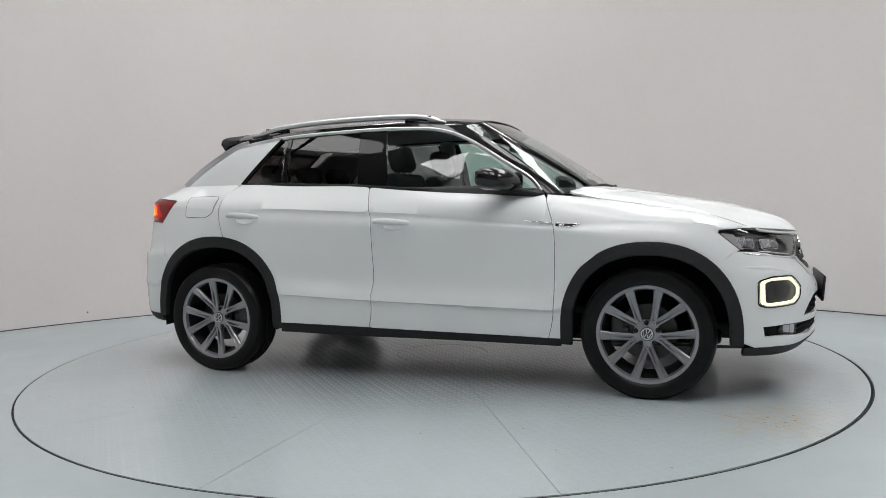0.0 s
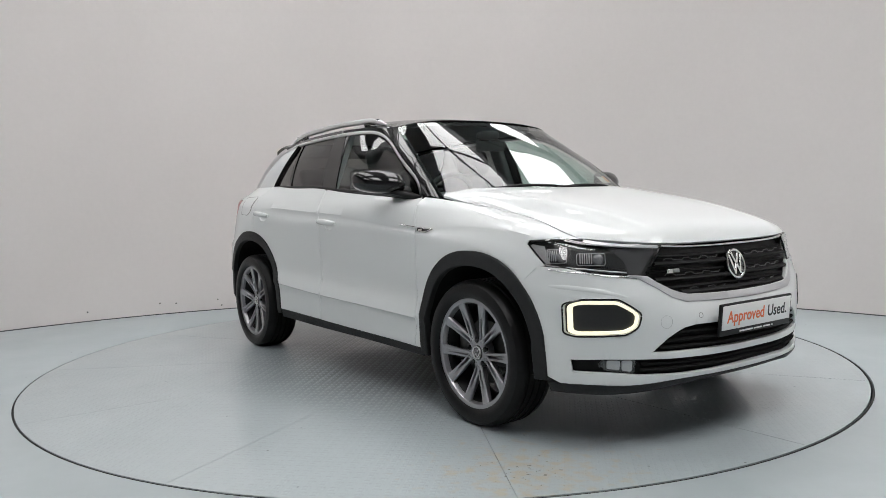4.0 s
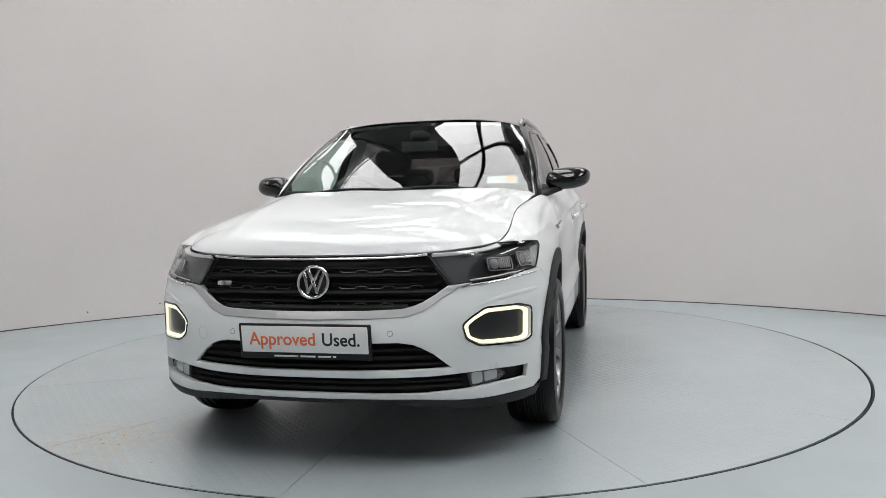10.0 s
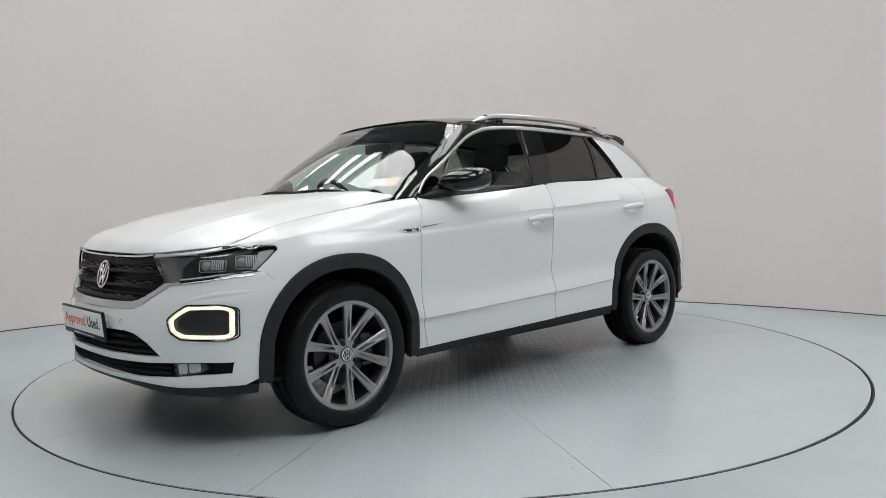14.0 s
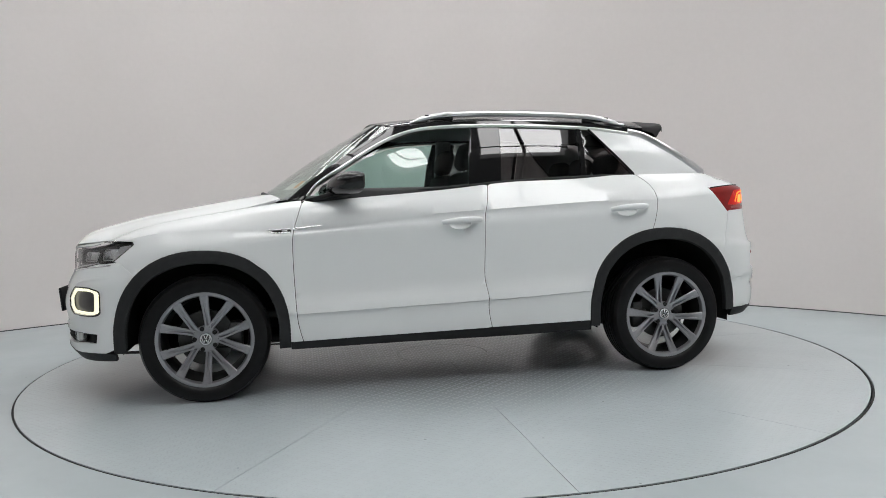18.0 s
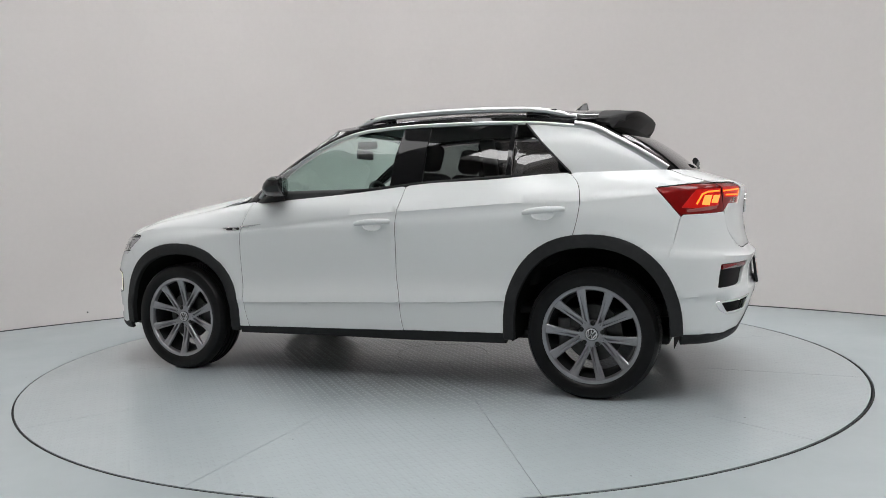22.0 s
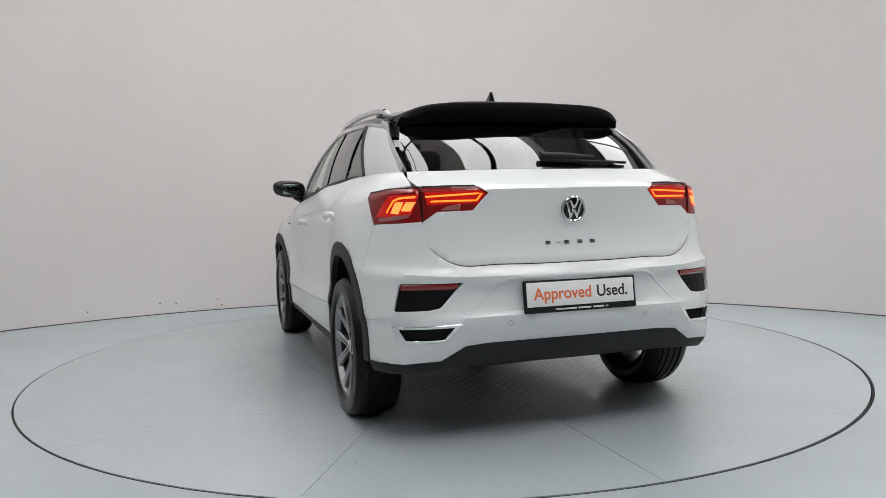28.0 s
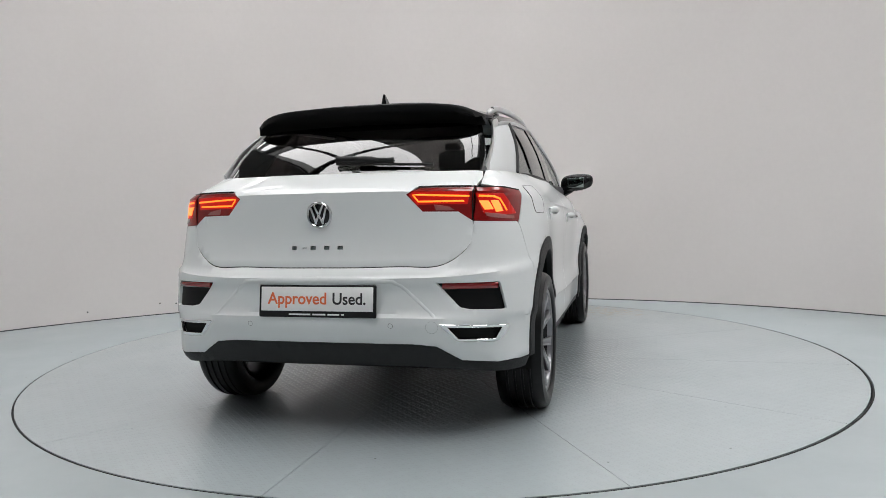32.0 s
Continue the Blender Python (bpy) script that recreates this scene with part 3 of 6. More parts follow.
def triangulate(outline, holes, step, scale, lines=None):
    """Fills a 2D outline with near-even triangles. scale: metres to a unit along each axis; lines: the rows of its inner points."""
    sc = np.array(scale, float)
    loops = [np.asarray(o, float) * sc for o in [outline] + list(holes)]
    allp = np.concatenate(loops)
    lo, hi = allp.min(0), allp.max(0)
    gx, gy = np.arange(lo[0] + step * 0.37, hi[0], step), np.arange(lo[1] + step * 0.41, hi[1], step)
    if lines is not None:
        gy = [v * sc[1] for v in lines if lo[1] < v * sc[1] < hi[1]]
    grid = np.array([(x + (step / 2 if k % 2 else 0), y) for k, y in enumerate(gy) for x in gx]).reshape(-1, 2)
    if len(grid):
        keep = inside(grid, loops[0])
        for h in loops[1:]:
            keep &= ~inside(grid, h)
        grid = grid[keep]
    if len(grid):
        near = np.full(len(grid), 9.0)
        for q in allp:
            near = np.minimum(near, np.hypot(grid[:, 0] - q[0], grid[:, 1] - q[1]))
        grid = grid[near > step * (0.45 if lines is None else 0.2)]
    edges, base = [], 0
    for l in loops:
        n = len(l)
        edges += [(base + i, base + (i + 1) % n) for i in range(n)]
        base += n
    pts = np.concatenate([allp, grid]) if len(grid) else allp
    co, ed, fa, *_ = mathutils.geometry.delaunay_2d_cdt([Vector(p) for p in pts], edges, [], 0, 1e-6)
    co = np.array([tuple(c) for c in co])
    fa = [f for f in fa]
    cen = np.array([co[list(f)].mean(0) for f in fa])
    keep = inside(cen, loops[0])
    for h in loops[1:]:
        keep &= ~inside(cen, h)
    return co / sc, [f for f, k in zip(fa, keep) if k]


def sheet(co, normals, faces, rim=0.012, soft=0.002, off=0.0):
    """A panel from 3D points: its edge rolls over by 'soft' and turns inwards by 'rim'."""
    bm = bmesh.new()
    co = co + normals * off
    vs = [bm.verts.new(c) for c in co]
    for f in faces:
        a, b, c = (co[i] for i in f)
        n = np.cross(b - a, c - a)
        order = f if n @ normals[f[0]] > 0 else f[::-1]
        try:
            bm.faces.new([vs[i] for i in order])
        except ValueError:
            pass
    for v in [v for v in bm.verts if not v.link_faces]:
        bm.verts.remove(v)
    bm.verts.index_update()
    if rim:
        index = {v: i for i, v in enumerate(vs) if v.is_valid}
        border = [e for e in bm.edges if e.is_boundary]
        lower = {}
        for e in border:
            f = e.link_faces[0]
            for v in e.verts:
                if v not in lower:
                    n = Vector(normals[index[v]])
                    lower[v] = [bm.verts.new(v.co - n * soft * 0.6), bm.verts.new(v.co - n * rim)]
        push = {}
        for e in border:
            f = e.link_faces[0]
            mid = (e.verts[0].co + e.verts[1].co) / 2
            d = mid - f.calc_center_median()
            t = (e.verts[1].co - e.verts[0].co).normalized()
            d = (d - t * d.dot(t)).normalized() if d.length else d
            for v in e.verts:
                push[v] = push.get(v, Vector()) + d
        for v, (m, l) in lower.items():
            d = push[v].normalized() * soft * 0.7
            m.co += d
            l.co += d
        for e in border:
            a, b = e.verts
            f = e.link_faces[0]
            loop = [l for l in f.loops if l.edge == e][0]
            if loop.vert == a:
                a, b = b, a
            (am, al), (bm_, bl) = lower[a], lower[b]
            bm.faces.new((a, b, bm_, am))
            bm.faces.new((am, bm_, bl, al))
        for e in bm.edges:
            if len(e.link_faces) == 2 and not e.smooth:
                e.smooth = True
    return bm


def net_panel(net, outline, holes=(), step=0.03, rim=0.012, off=0.0, soft=0.002):
    uv, faces = triangulate(outline, holes, step, (1.0, net.vscale), net.lines if step == 0.03 else None)
    bm = sheet(net.at(uv), net.normal(uv), faces, rim, soft, off)
    if rim:
        sharpen(bm, 40)
    return bm


def mirrored(bm):
    """A copy on the car's other side."""
    new_bm = bm.copy()
    bmesh.ops.scale(new_bm, vec=(1, -1, 1), verts=new_bm.verts[:])
    bmesh.ops.reverse_faces(new_bm, faces=new_bm.faces[:])
    return new_bm


def both(name, bm, material, parent, label=""):
    other = mirrored(bm)
    return part(name, bm, material, parent, label), part(name, other, material, parent, label)


# plan of the body at its widest, from the front's middle along the left side to the rear's middle
PLAN = [(2.105, 0.0), (2.088, 0.28), (1.985, 0.57), (1.822, 0.785), (1.62, 0.862), (1.25, 0.884), (0.80, 0.862), (0.20, 0.862),
        (-0.50, 0.866), (-0.95, 0.868), (-1.34, 0.884), (-1.70, 0.868), (-1.945, 0.778), (-2.065, 0.572), (-2.105, 0.28), (-2.115, 0.0)]
# feature lines, foot to top: height and inset from the plan at each of its points
FOOT_Z = [.264, .262, .232, .232, .238, .245, .245, .250, .252, .258, .260, .290, .300, .322, .330, .330]
FOOT_IN = [.050, .050, .050, .040, .030, .030, .030, .035, .035, .030, .030, .030, .050, .060, .080, .080]
EDGE_Z = [.288, .287, .276, .275, .285, .300, .300, .305, .310, .315, .330, .340, .352, .410, .430, .430]
EDGE_IN = [.025, .025, .020, .015, .012, .012, .018, .018, .018, .015, .010, .010, .015, .020, .030, .030]
STEP_Z = [.385, .385, .395, .425, .430, .430, .430, .445, .465, .485, .500, .515, .530, .540, .545, .545]
STEP_IN = [.018, .018, .015, .010, .000, .003, .0085, .0095, .0095, .0085, .005, .008, .007, .003, .000, .000]
LEDGE_Z = [.400, .400, .410, .440, .443, .437, .436, .451, .471, .491, .506, .521, .537, .550, .560, .560]
LEDGE_IN = [.017, .017, .014, .009, .006, .003, .0025, .0025, .0025, .0025, .002, .002, .003, .010, .018, .018]
WAIST_Z = [.500, .500, .510, .530, .550, .545, .550, .565, .585, .598, .620, .620, .630, .640, .640, .640]
WAIST_IN = [.012, .012, .010, .008, .006, .004, .016, .021, .021, .016, .003, .004, .010, .020, .024, .024]
FLANK_Z = [.610, .610, .615, .620, .660, .690, .710, .725, .745, .755, .755, .742, .726, .712, .707, .706]
FLANK_IN = [.050, .048, .020, .008, .006, .004, .011, .013, .013, .010, .004, .008, .016, .008, .004, .004]
UPPER_Z = [.700, .700, .700, .720, .765, .815, .855, .880, .895, .910, .915, .890, .860, .890, .896, .897]
UPPER_IN = [.088, .086, .048, .030, .022, .016, .008, .004, .006, .008, .012, .035, .053, .066, .066, .068]
NOTCH_OUT = [0, 0, 0, 0, 0, 0, 0, 0, 0, 0, 0, .004, .010, .014, .015, .015]
SHOULDER_Z = [.785, .785, .795, .822, .862, .905, .893, .938, .977, .999, 1.008, 1.035, 1.055, 1.060, 1.063, 1.063]
SHOULDER_IN = [.108, .105, .056, .072, .055, .058, .022, .010, .012, .018, .030, .065, .078, .072, .057, .057]
# undercut just below the shoulder line of the doors
UNDER_IN = [0, 0, 0, 0, 0, .001, .0038, .0050, .0050, .0034, 0, 0, 0, 0, 0, 0]
ROLL_Z = [.800, .800, .812, .838, .886, .945, .988, 1.000, 1.020, 1.045, 1.058, 1.066, 1.067, 1.070, 1.072, 1.072]
ROLL_IN = [.115, .112, .060, .098, .098, .112, .055, .030, .034, .048, .062, .090, .092, .083, .068, .068]
TOP_Z = [.812, .812, .825, .852, .905, .973, 1.034, 1.070, 1.122, 1.143, 1.150, 1.150, 1.150, 1.150, 1.152, 1.152]
TOP_IN = [.122, .118, .066, .130, .155, .190, .120, .088, .096, .120, .165, .200, .280, .288, .285, .290]


def lower_net():
    plan = np.array(PLAN)
    full = np.concatenate([plan[3:0:-1] * (1, -1), plan, plan[-2:-5:-1] * (1, -1)])
    d = np.gradient(full, axis=0)[3:-3]
    n = np.stack([-d[:, 1], d[:, 0]], 1)
    n = -n / np.linalg.norm(n, axis=1)[:, None]
    n *= np.sign((n * (plan - (0, 0))).sum(1))[:, None]
    f = .013 / (np.array(UPPER_Z) - FLANK_Z)
    notch_z = np.array(FLANK_Z) + .013
    notch_in = np.array(FLANK_IN) + (np.array(UPPER_IN) - FLANK_IN) * f + NOTCH_OUT
    g = .011 / (np.array(SHOULDER_Z) - UPPER_Z)
    under_z = np.array(SHOULDER_Z) - .011
    under_in = np.array(SHOULDER_IN) + (np.array(UPPER_IN) - SHOULDER_IN) * g + UNDER_IN
    rows = []
    for z, s in ((FOOT_Z, FOOT_IN), (EDGE_Z, EDGE_IN), (STEP_Z, STEP_IN), (LEDGE_Z, LEDGE_IN), (WAIST_Z, WAIST_IN), (FLANK_Z, FLANK_IN), (notch_z, notch_in),
                 (UPPER_Z, UPPER_IN), (under_z, under_in), (SHOULDER_Z, SHOULDER_IN), (ROLL_Z, ROLL_IN), (TOP_Z, TOP_IN)):
        p = plan - n * np.array(s)[:, None]
        rows.append(np.column_stack([p, z]))
    net = Net(rows)
    mid = rows[5]
    t = np.r_[0, np.cumsum(np.linalg.norm(np.diff(mid, axis=0), axis=1))]
    net.front_to, net.side_from, net.side_to, net.rear_from = t[4], t[2], t[13], t[11]
    net.marks = t
    return net


# cabin: ring at the belt and ring at the roof's edge
BELT = [(0.990, 0, 1.060), (0.965, .35, 1.060), (0.865, .60, 1.042), (0.810, .728, 1.034), (0.600, .742, 1.030), (0.200, .768, 1.062), (-0.300, .769, 1.100),
        (-0.900, .752, 1.132), (-1.300, .706, 1.142), (-1.580, .680, 1.142), (-1.710, .640, 1.142), (-1.795, .48, 1.145), (-1.825, .25, 1.145), (-1.835, 0, 1.145)]
BROW = [(0.322, 0, 1.492), (0.310, .30, 1.486), (0.275, .52, 1.466), (0.200, .580, 1.452), (0.020, .604, 1.466), (-0.120, .612, 1.474), (-0.360, .617, 1.478),
        (-0.850, .612, 1.468), (-1.160, .598, 1.440), (-1.320, .585, 1.412), (-1.385, .560, 1.400), (-1.440, .44, 1.396), (-1.470, .22, 1.400), (-1.480, 0, 1.402)]


def cabin_net():
    a, b = np.array(BELT), np.array(BROW)
    mid = (a + b) / 2
    push = np.array([.014, .014, .018, .026, .028, .020, .018, .018, .018, .018, .018, .016, .016, .016])[:, None]
    d = np.gradient(mid, axis=0)
    up = b - a
    n = np.cross(d, up)
    n /= np.linalg.norm(n, axis=1)[:, None]
    n *= np.sign((n[:, :2] * (mid[:, :2] - (-0.4, 0))).sum(1))[:, None]
    net = Net([a, mid + n * push, b], nv=100)
    m = mid + n * push
    t = np.r_[0, np.cumsum(np.linalg.norm(np.diff(m, axis=0), axis=1))]
    net.front_to, net.side_from, net.side_to, net.rear_from = t[3], t[2], t[10], t[9]
    net.marks = t
    return net


BODY, CABIN = lower_net(), cabin_net()
VTOP = BODY.vs[-1]


def arch(cx, cz, a, b, foot_front, foot_rear, n=40, power=2.25):
    """From the front foot over the wheel to the rear foot."""
    out = []
    for q in np.linspace(0, math.pi, n + 1):
        c, s = math.cos(q), math.sin(q)
        out.append((cx + a * math.copysign(abs(c) ** (2 / power), c), cz + b * abs(s) ** (2 / power)))
    return straight([(cx + a, foot_front), out[0]], 0.02)[:-1] + out + straight([out[-1], (cx - a, foot_rear)], 0.02)[1:]


ARCH_F = dict(cx=1.257, cz=0.335, a=0.440, b=0.455)
ARCH_R = dict(cx=-1.330, cz=0.345, a=0.450, b=0.487)


def top_uv(x0, x1, n=40, v=None):
    """The top line between two x, as uv."""
    xs = BODY.G[:, -1, 0]
    m = (BODY.us > BODY.marks[2]) & (BODY.us < BODY.marks[13])
    u = np.interp(np.linspace(x0, x1, n + 1), xs[m][::-1], BODY.us[m][::-1])
    return [(a, VTOP if v is None else v) for a in u]


def foot_uv(u0, u1, v, n=40):
    return [(u, v) for u in np.linspace(u0, u1, n + 1)]


def flip_front(uv):
    return [(-u, v) for u, v in uv[::-1]]


def flip_rear(uv):
    return [(2 * BODY.L - u, v) for u, v in uv[::-1]]


# seams and outlines, on the left side (x, z), on the front and rear (y, z)
SEAM_FRONT = [(.735, 1.020), (.763, .937), (.781, .875), (.788, .781), (.786, .656), (.780, .499), (.769, .372), (.748, .288)]
SEAM_MID = [(-.299, 1.100), (-.288, 1.036), (-.267, .943), (-.261, .819), (-.259, .694), (-.262, .56), (-.276, .480), (-.276, .42), (-.294, .309)]
SEAM_REAR = [(-1.222, 1.142), (-1.259, 1.106), (-1.287, 1.043), (-1.286, .949), (-1.268, .870), (-1.254, .825)]
LAMP_SIDE = [(1.755, .846), (1.650, .850), (1.592, .846), (1.587, .832), (1.690, .748)]
LAMP_LOW = [(.800, .743), (.721, .719), (.600, .703), (.522, .700)]
LAMP_TOP = [(.445, .815), (.540, .823), (.645, .834), (.730, .842)]
GRILLE_LOW = [(.522, .700), (.475, .668), (.433, .643), (.400, .628), (.356, .618), (.200, .612), (0, .610)]
TAIL_SIDE = [(-1.655, 1.060), (-1.775, .916)]
TAIL_TOP = [(.645, 1.080), (.700, 1.078)]
TAIL_LOW = [(.800, .923), (.650, .932)]
HATCH_LOW = [(.648, .928), (.643, .890), (.636, .850), (.604, .808), (.559, .775), (.515, .758), (.400, .755), (.250, .754), (0, .753)]


def shift(line, dx=0.0, dz=0.0):
    return [(a + dx, b + dz) for a, b in line]


GAP = 0.0030
HANDLES = (("front_door_handle", -.020, -.240, .899, .911), ("rear_door_handle", -1.000, -1.220, .944, .960))


def handle_cup(x0, x1, z0, z1, n=28):
    """Outline of the finger pocket behind a door handle."""
    cx, cz = x0 + (x1 - x0) * 0.46, z0 + (z1 - z0) * 0.46 - 0.014
    return [(cx + 0.060 * math.cos(q), cz + 0.029 * math.sin(q)) for q in np.linspace(0, 2 * math.pi, n + 1)[:-1]]


def build_body(car):
    S, F, R = BODY.side, BODY.front, BODY.rear
    fa = arch(foot_front=0.30, foot_rear=0.288, **ARCH_F)
    ra = arch(foot_front=0.316, foot_rear=0.347, **ARCH_R)
    split = min(range(len(fa)), key=lambda i: abs(fa[i][1] - 0.665) + (9 if fa[i][0] < 1.3 else 0))
    # front wing
    seam = curve(shift(SEAM_FRONT, GAP))
    x_end = 1.742
    out = top_uv(.737, x_end, 60)
    out += S(straight(shift(LAMP_SIDE[1:], -.004, 0.002), .012)) + S(straight([(1.655, .745), fa[split]], .015))[1:-1]
    out += S(fa[split:]) + S([(.79, .288)]) + S(seam[::-1])
    both("front_wing", net_panel(BODY, out), PAINT, car)
    # doors
    s2 = curve(shift(SEAM_MID, GAP))
    belt = top_uv(.735, -.298, 50)
    out = S(curve(shift(SEAM_FRONT, -GAP))) + S(straight([(.748, .288), (-.292, .307)], .02))[1:-1] + S(s2[::-1]) + belt[::-1][1:-1]
    both("front_door", net_panel(BODY, out, [S(handle_cup(*HANDLES[0][1:]))]), PAINT, car)
    cut = [p for p in ra if p[0] > -1.256]
    out = S(curve(shift(SEAM_MID, -GAP))) + S(straight([(-.296, .309), (-.88, .317)], .02))[1:-1] + S(cut)
    out += S(curve(shift(SEAM_REAR, GAP))[::-1]) + top_uv(-.302, -1.220, 50)[::-1][1:-1]
    both("rear_door", net_panel(BODY, out, [S(handle_cup(*HANDLES[1][1:]))]), PAINT, car)
    # rear quarter panel up to the tailgate
    upto = [p for p in ra if p[0] <= -1.256]
    split_r = min(range(len(upto)), key=lambda i: abs(upto[i][1] - 0.66) + (9 if upto[i][0] > -1.4 else 0))
    corner = R([(.652, 1.149)])[0]
    first = top_uv(-1.224, -1.70, 30)
    out = S(curve(shift(SEAM_REAR, -GAP))[::-1]) + first[1:] + [(u, VTOP) for u in np.linspace(first[-1][0], corner[0], 8)[1:]]
    out += R(straight([(.655, 1.12), (.665, 1.086)], .012)) + R([(.700, 1.083)]) + S(straight([(-1.86, 1.082), (-1.648, 1.062), (-1.770, .914)], .015))
    out += S(straight([(-1.765, .905), upto[split_r]], .015)) + S(upto[:split_r][::-1])
    both("rear_quarter_panel", net_panel(BODY, out), PAINT, car)
    # front bumper, from arch to arch, with its openings
    half = S(fa[:split + 1]) + S(straight([fa[split], (1.660, .742)], .015))[1:] + F(straight(LAMP_LOW, .015))[1:] + F(straight(GRILLE_LOW, .015))[1:]
    low_f = F(curve([(0, .284), (.243, .284), (.43, .279), (.586, .268), (.716, .274)], .02)) + S([(1.80, .276), (1.75, .276)])
    half = low_f + half
    outline = half + flip_front(half)[1:-1]
    drl = rounded([(.575, .553), (.609, .582), (.656, .612), (.770, .614), (.808, .598), (.806, .480), (.783, .470), (.631, .473), (.589, .499)], .014)
    up_in = [(0, .497), (.25, .499), (.347, .499), (.400, .490), (.429, .477), (.473, .450), (.536, .393), (.464, .391), (.238, .391), (0, .389)]
    up_full = straight(up_in, .015)
    up_hole = F(up_full + [(-y, z) for y, z in up_full[::-1]][1:-1])
    lo_in = [(0, .366), (.238, .366), (.464, .367), (.579, .372), (.700, .378), (.795, .376), (.788, .325), (.690, .320), (.578, .305), (.425, .298), (.237, .301), (0, .303)]
    lo_full = straight(lo_in, .015)
    lo_hole = F(lo_full + [(-y, z) for y, z in lo_full[::-1]][1:-1])
    dl = F(drl)
    bm = net_panel(BODY, outline, [dl, flip_front(dl), up_hole, lo_hole], rim=0.02)
    part("front_bumper", bm, PAINT, car)
    # black lip below it
    lip = BODY.front(curve([(0, .281), (.243, .281), (.43, .276), (.586, .265), (.716, .271)], .02)) + S([(1.80, .273), (1.75, .273), (1.70, .272)])
    foot = [(u, 0.0) for u in np.linspace(S([(1.70, .255)])[0][0], 0, 60)]
    outline = lip + foot + [(-u, v) for u, v in foot[::-1]][1:] + [(-u, v) for u, v in lip[::-1]][:-1]
    part("front_lip", net_panel(BODY, outline, rim=0.02, off=0.003), CLADDING, car, "black plastic front lip")
    # rear bumper
    half = S(upto[split_r:]) + S([(-1.80, .347), (-1.86, .347)]) + R([(.80, .350), (.737, .348), (.60, .362), (.56, .388), (.503, .424), (.405, .433), (.2, .434), (0, .435)])
    top = S(straight([upto[split_r], (-1.772, .908)], .015))[1:] + R(straight(TAIL_LOW, .015)) + R(curve(shift(HATCH_LOW, 0, -.0065)))[1:]
    outline = half[::-1] + top
    outline = outline + flip_rear(outline)[1:-1]
    refl = R(rounded([(.778, .566), (.752, .684), (.505, .686), (.600, .582), (.642, .573)], .010))
    exh = R(rounded([(.782, .501), (.516, .517), (.587, .447), (.734, .437), (.763, .457)], .008))
    pipe = R(rounded([(.758, .495), (.548, .505), (.590, .454), (.732, .447)], .006))
    fl = lambda q: [(2 * BODY.L - u, v) for u, v in q]
    bm = net_panel(BODY, outline, [refl, fl(refl), exh, fl(exh)], rim=0.02)
    part("rear_bumper", bm, PAINT, car)
    for q in (refl, fl(refl)):
        part("rear_fog_lamp", net_panel(BODY, q, rim=0.0, off=-0.014), GRILLE_BLACK, car, "black lower rear lamp with a red strip")
    for sgn in (1, -1):
        line = BODY.at([(u, v) if sgn > 0 else (2 * BODY.L - u, v) for u, v in R([(.742, .667), (.64, .671), (.530, .672)])])
        part("reflector_strip", tube(line + np.array([0.006, 0, 0]), 0.013, 8, flat=0.5), REFLECTOR_RED, car, "red reflector strip")
    for q in (exh, fl(exh)):
        part("exhaust_trim", net_panel(BODY, q, [pipe if q is exh else fl(pipe)], step=0.02, rim=0.014, off=0.003), CHROME, car, "chrome exhaust surround")
        part("exhaust_insert", net_panel(BODY, q, rim=0.0, off=-0.018), LINER, car)
    # black diffuser
    a = S([(-1.775, .344), (-1.80, .344), (-1.86, .344)]) + R([(.80, .347), (.737, .345), (.60, .359), (.56, .385), (.503, .421), (.405, .430), (.2, .431), (0, .432)])
    foot = [(u, 0.02) for u in np.linspace(BODY.L, a[0][0], 60)]
    outline = a + [(2 * BODY.L - u, v) for u, v in a[::-1]][1:] + [(2 * BODY.L - u, v) for u, v in foot[::-1]] + foot[1:]
    part("rear_diffuser", net_panel(BODY, outline, rim=0.03, off=0.002), CLADDING, car, "black plastic rear diffuser")
    # tailgate skin below the glass
    left = R([(.640, 1.147), (.652, 1.12), (.648, 1.086)]) + R(straight([(.644, 1.083), (.425, 1.083), (.378, 1.048), (.444, .975), (.588, .972), (.642, .934)], .015)) + R(curve(HATCH_LOW))[1:]
    top = [(u, VTOP) for u in np.linspace(BODY.L, left[0][0], 30)]
    outline = top + left[1:] + flip_rear(left)[1:] + [(2 * BODY.L - u, v) for u, v in top[::-1]][1:-1]
    part("tailgate", net_panel(BODY, outline, rim=0.015), PAINT, car)
    # black cladding round the arches and along the sills
    for name, A, ff, fr, proud in (("front_arch_trim", ARCH_F, .285, .262, .010), ("rear_arch_trim", ARCH_R, .285, .340, .005)):
        o = dict(A)
        out_line = arch(foot_front=ff, foot_rear=fr, **o)
        i = dict(A, a=A["a"] - 0.052, b=A["b"] - 0.060)
        in_line = arch(foot_front=ff - 0.002, foot_rear=fr - 0.002, **i)
        both(name, net_panel(BODY, S(out_line) + S(in_line[::-1]), step=0.02, rim=0.03, off=proud, soft=0.006), CLADDING, car, "black plastic wheel-arch trim")
    a = S(straight([(.81, .284), (-.29, .303), (-.885, .312)], .02))
    foot = [(u, 0.0) for u in np.linspace(a[-1][0], a[0][0], 50)]
    both("sill_trim", net_panel(BODY, a + foot, rim=0.05, off=-0.002), CLADDING, car, "black plastic sill trim")
    # dark beads added in the gaps round the doors and the tailgate, as their shade
    for name, line in (("door_gap_shade", SEAM_FRONT), ("door_gap_shade", SEAM_MID), ("door_gap_shade", SEAM_REAR)):
        both(name, bead(BODY, S(curve(line, .02)), 0.0040, -0.0062, sides=6), LINER, car)
    line = curve(shift(HATCH_LOW, 0, -.003), .02)
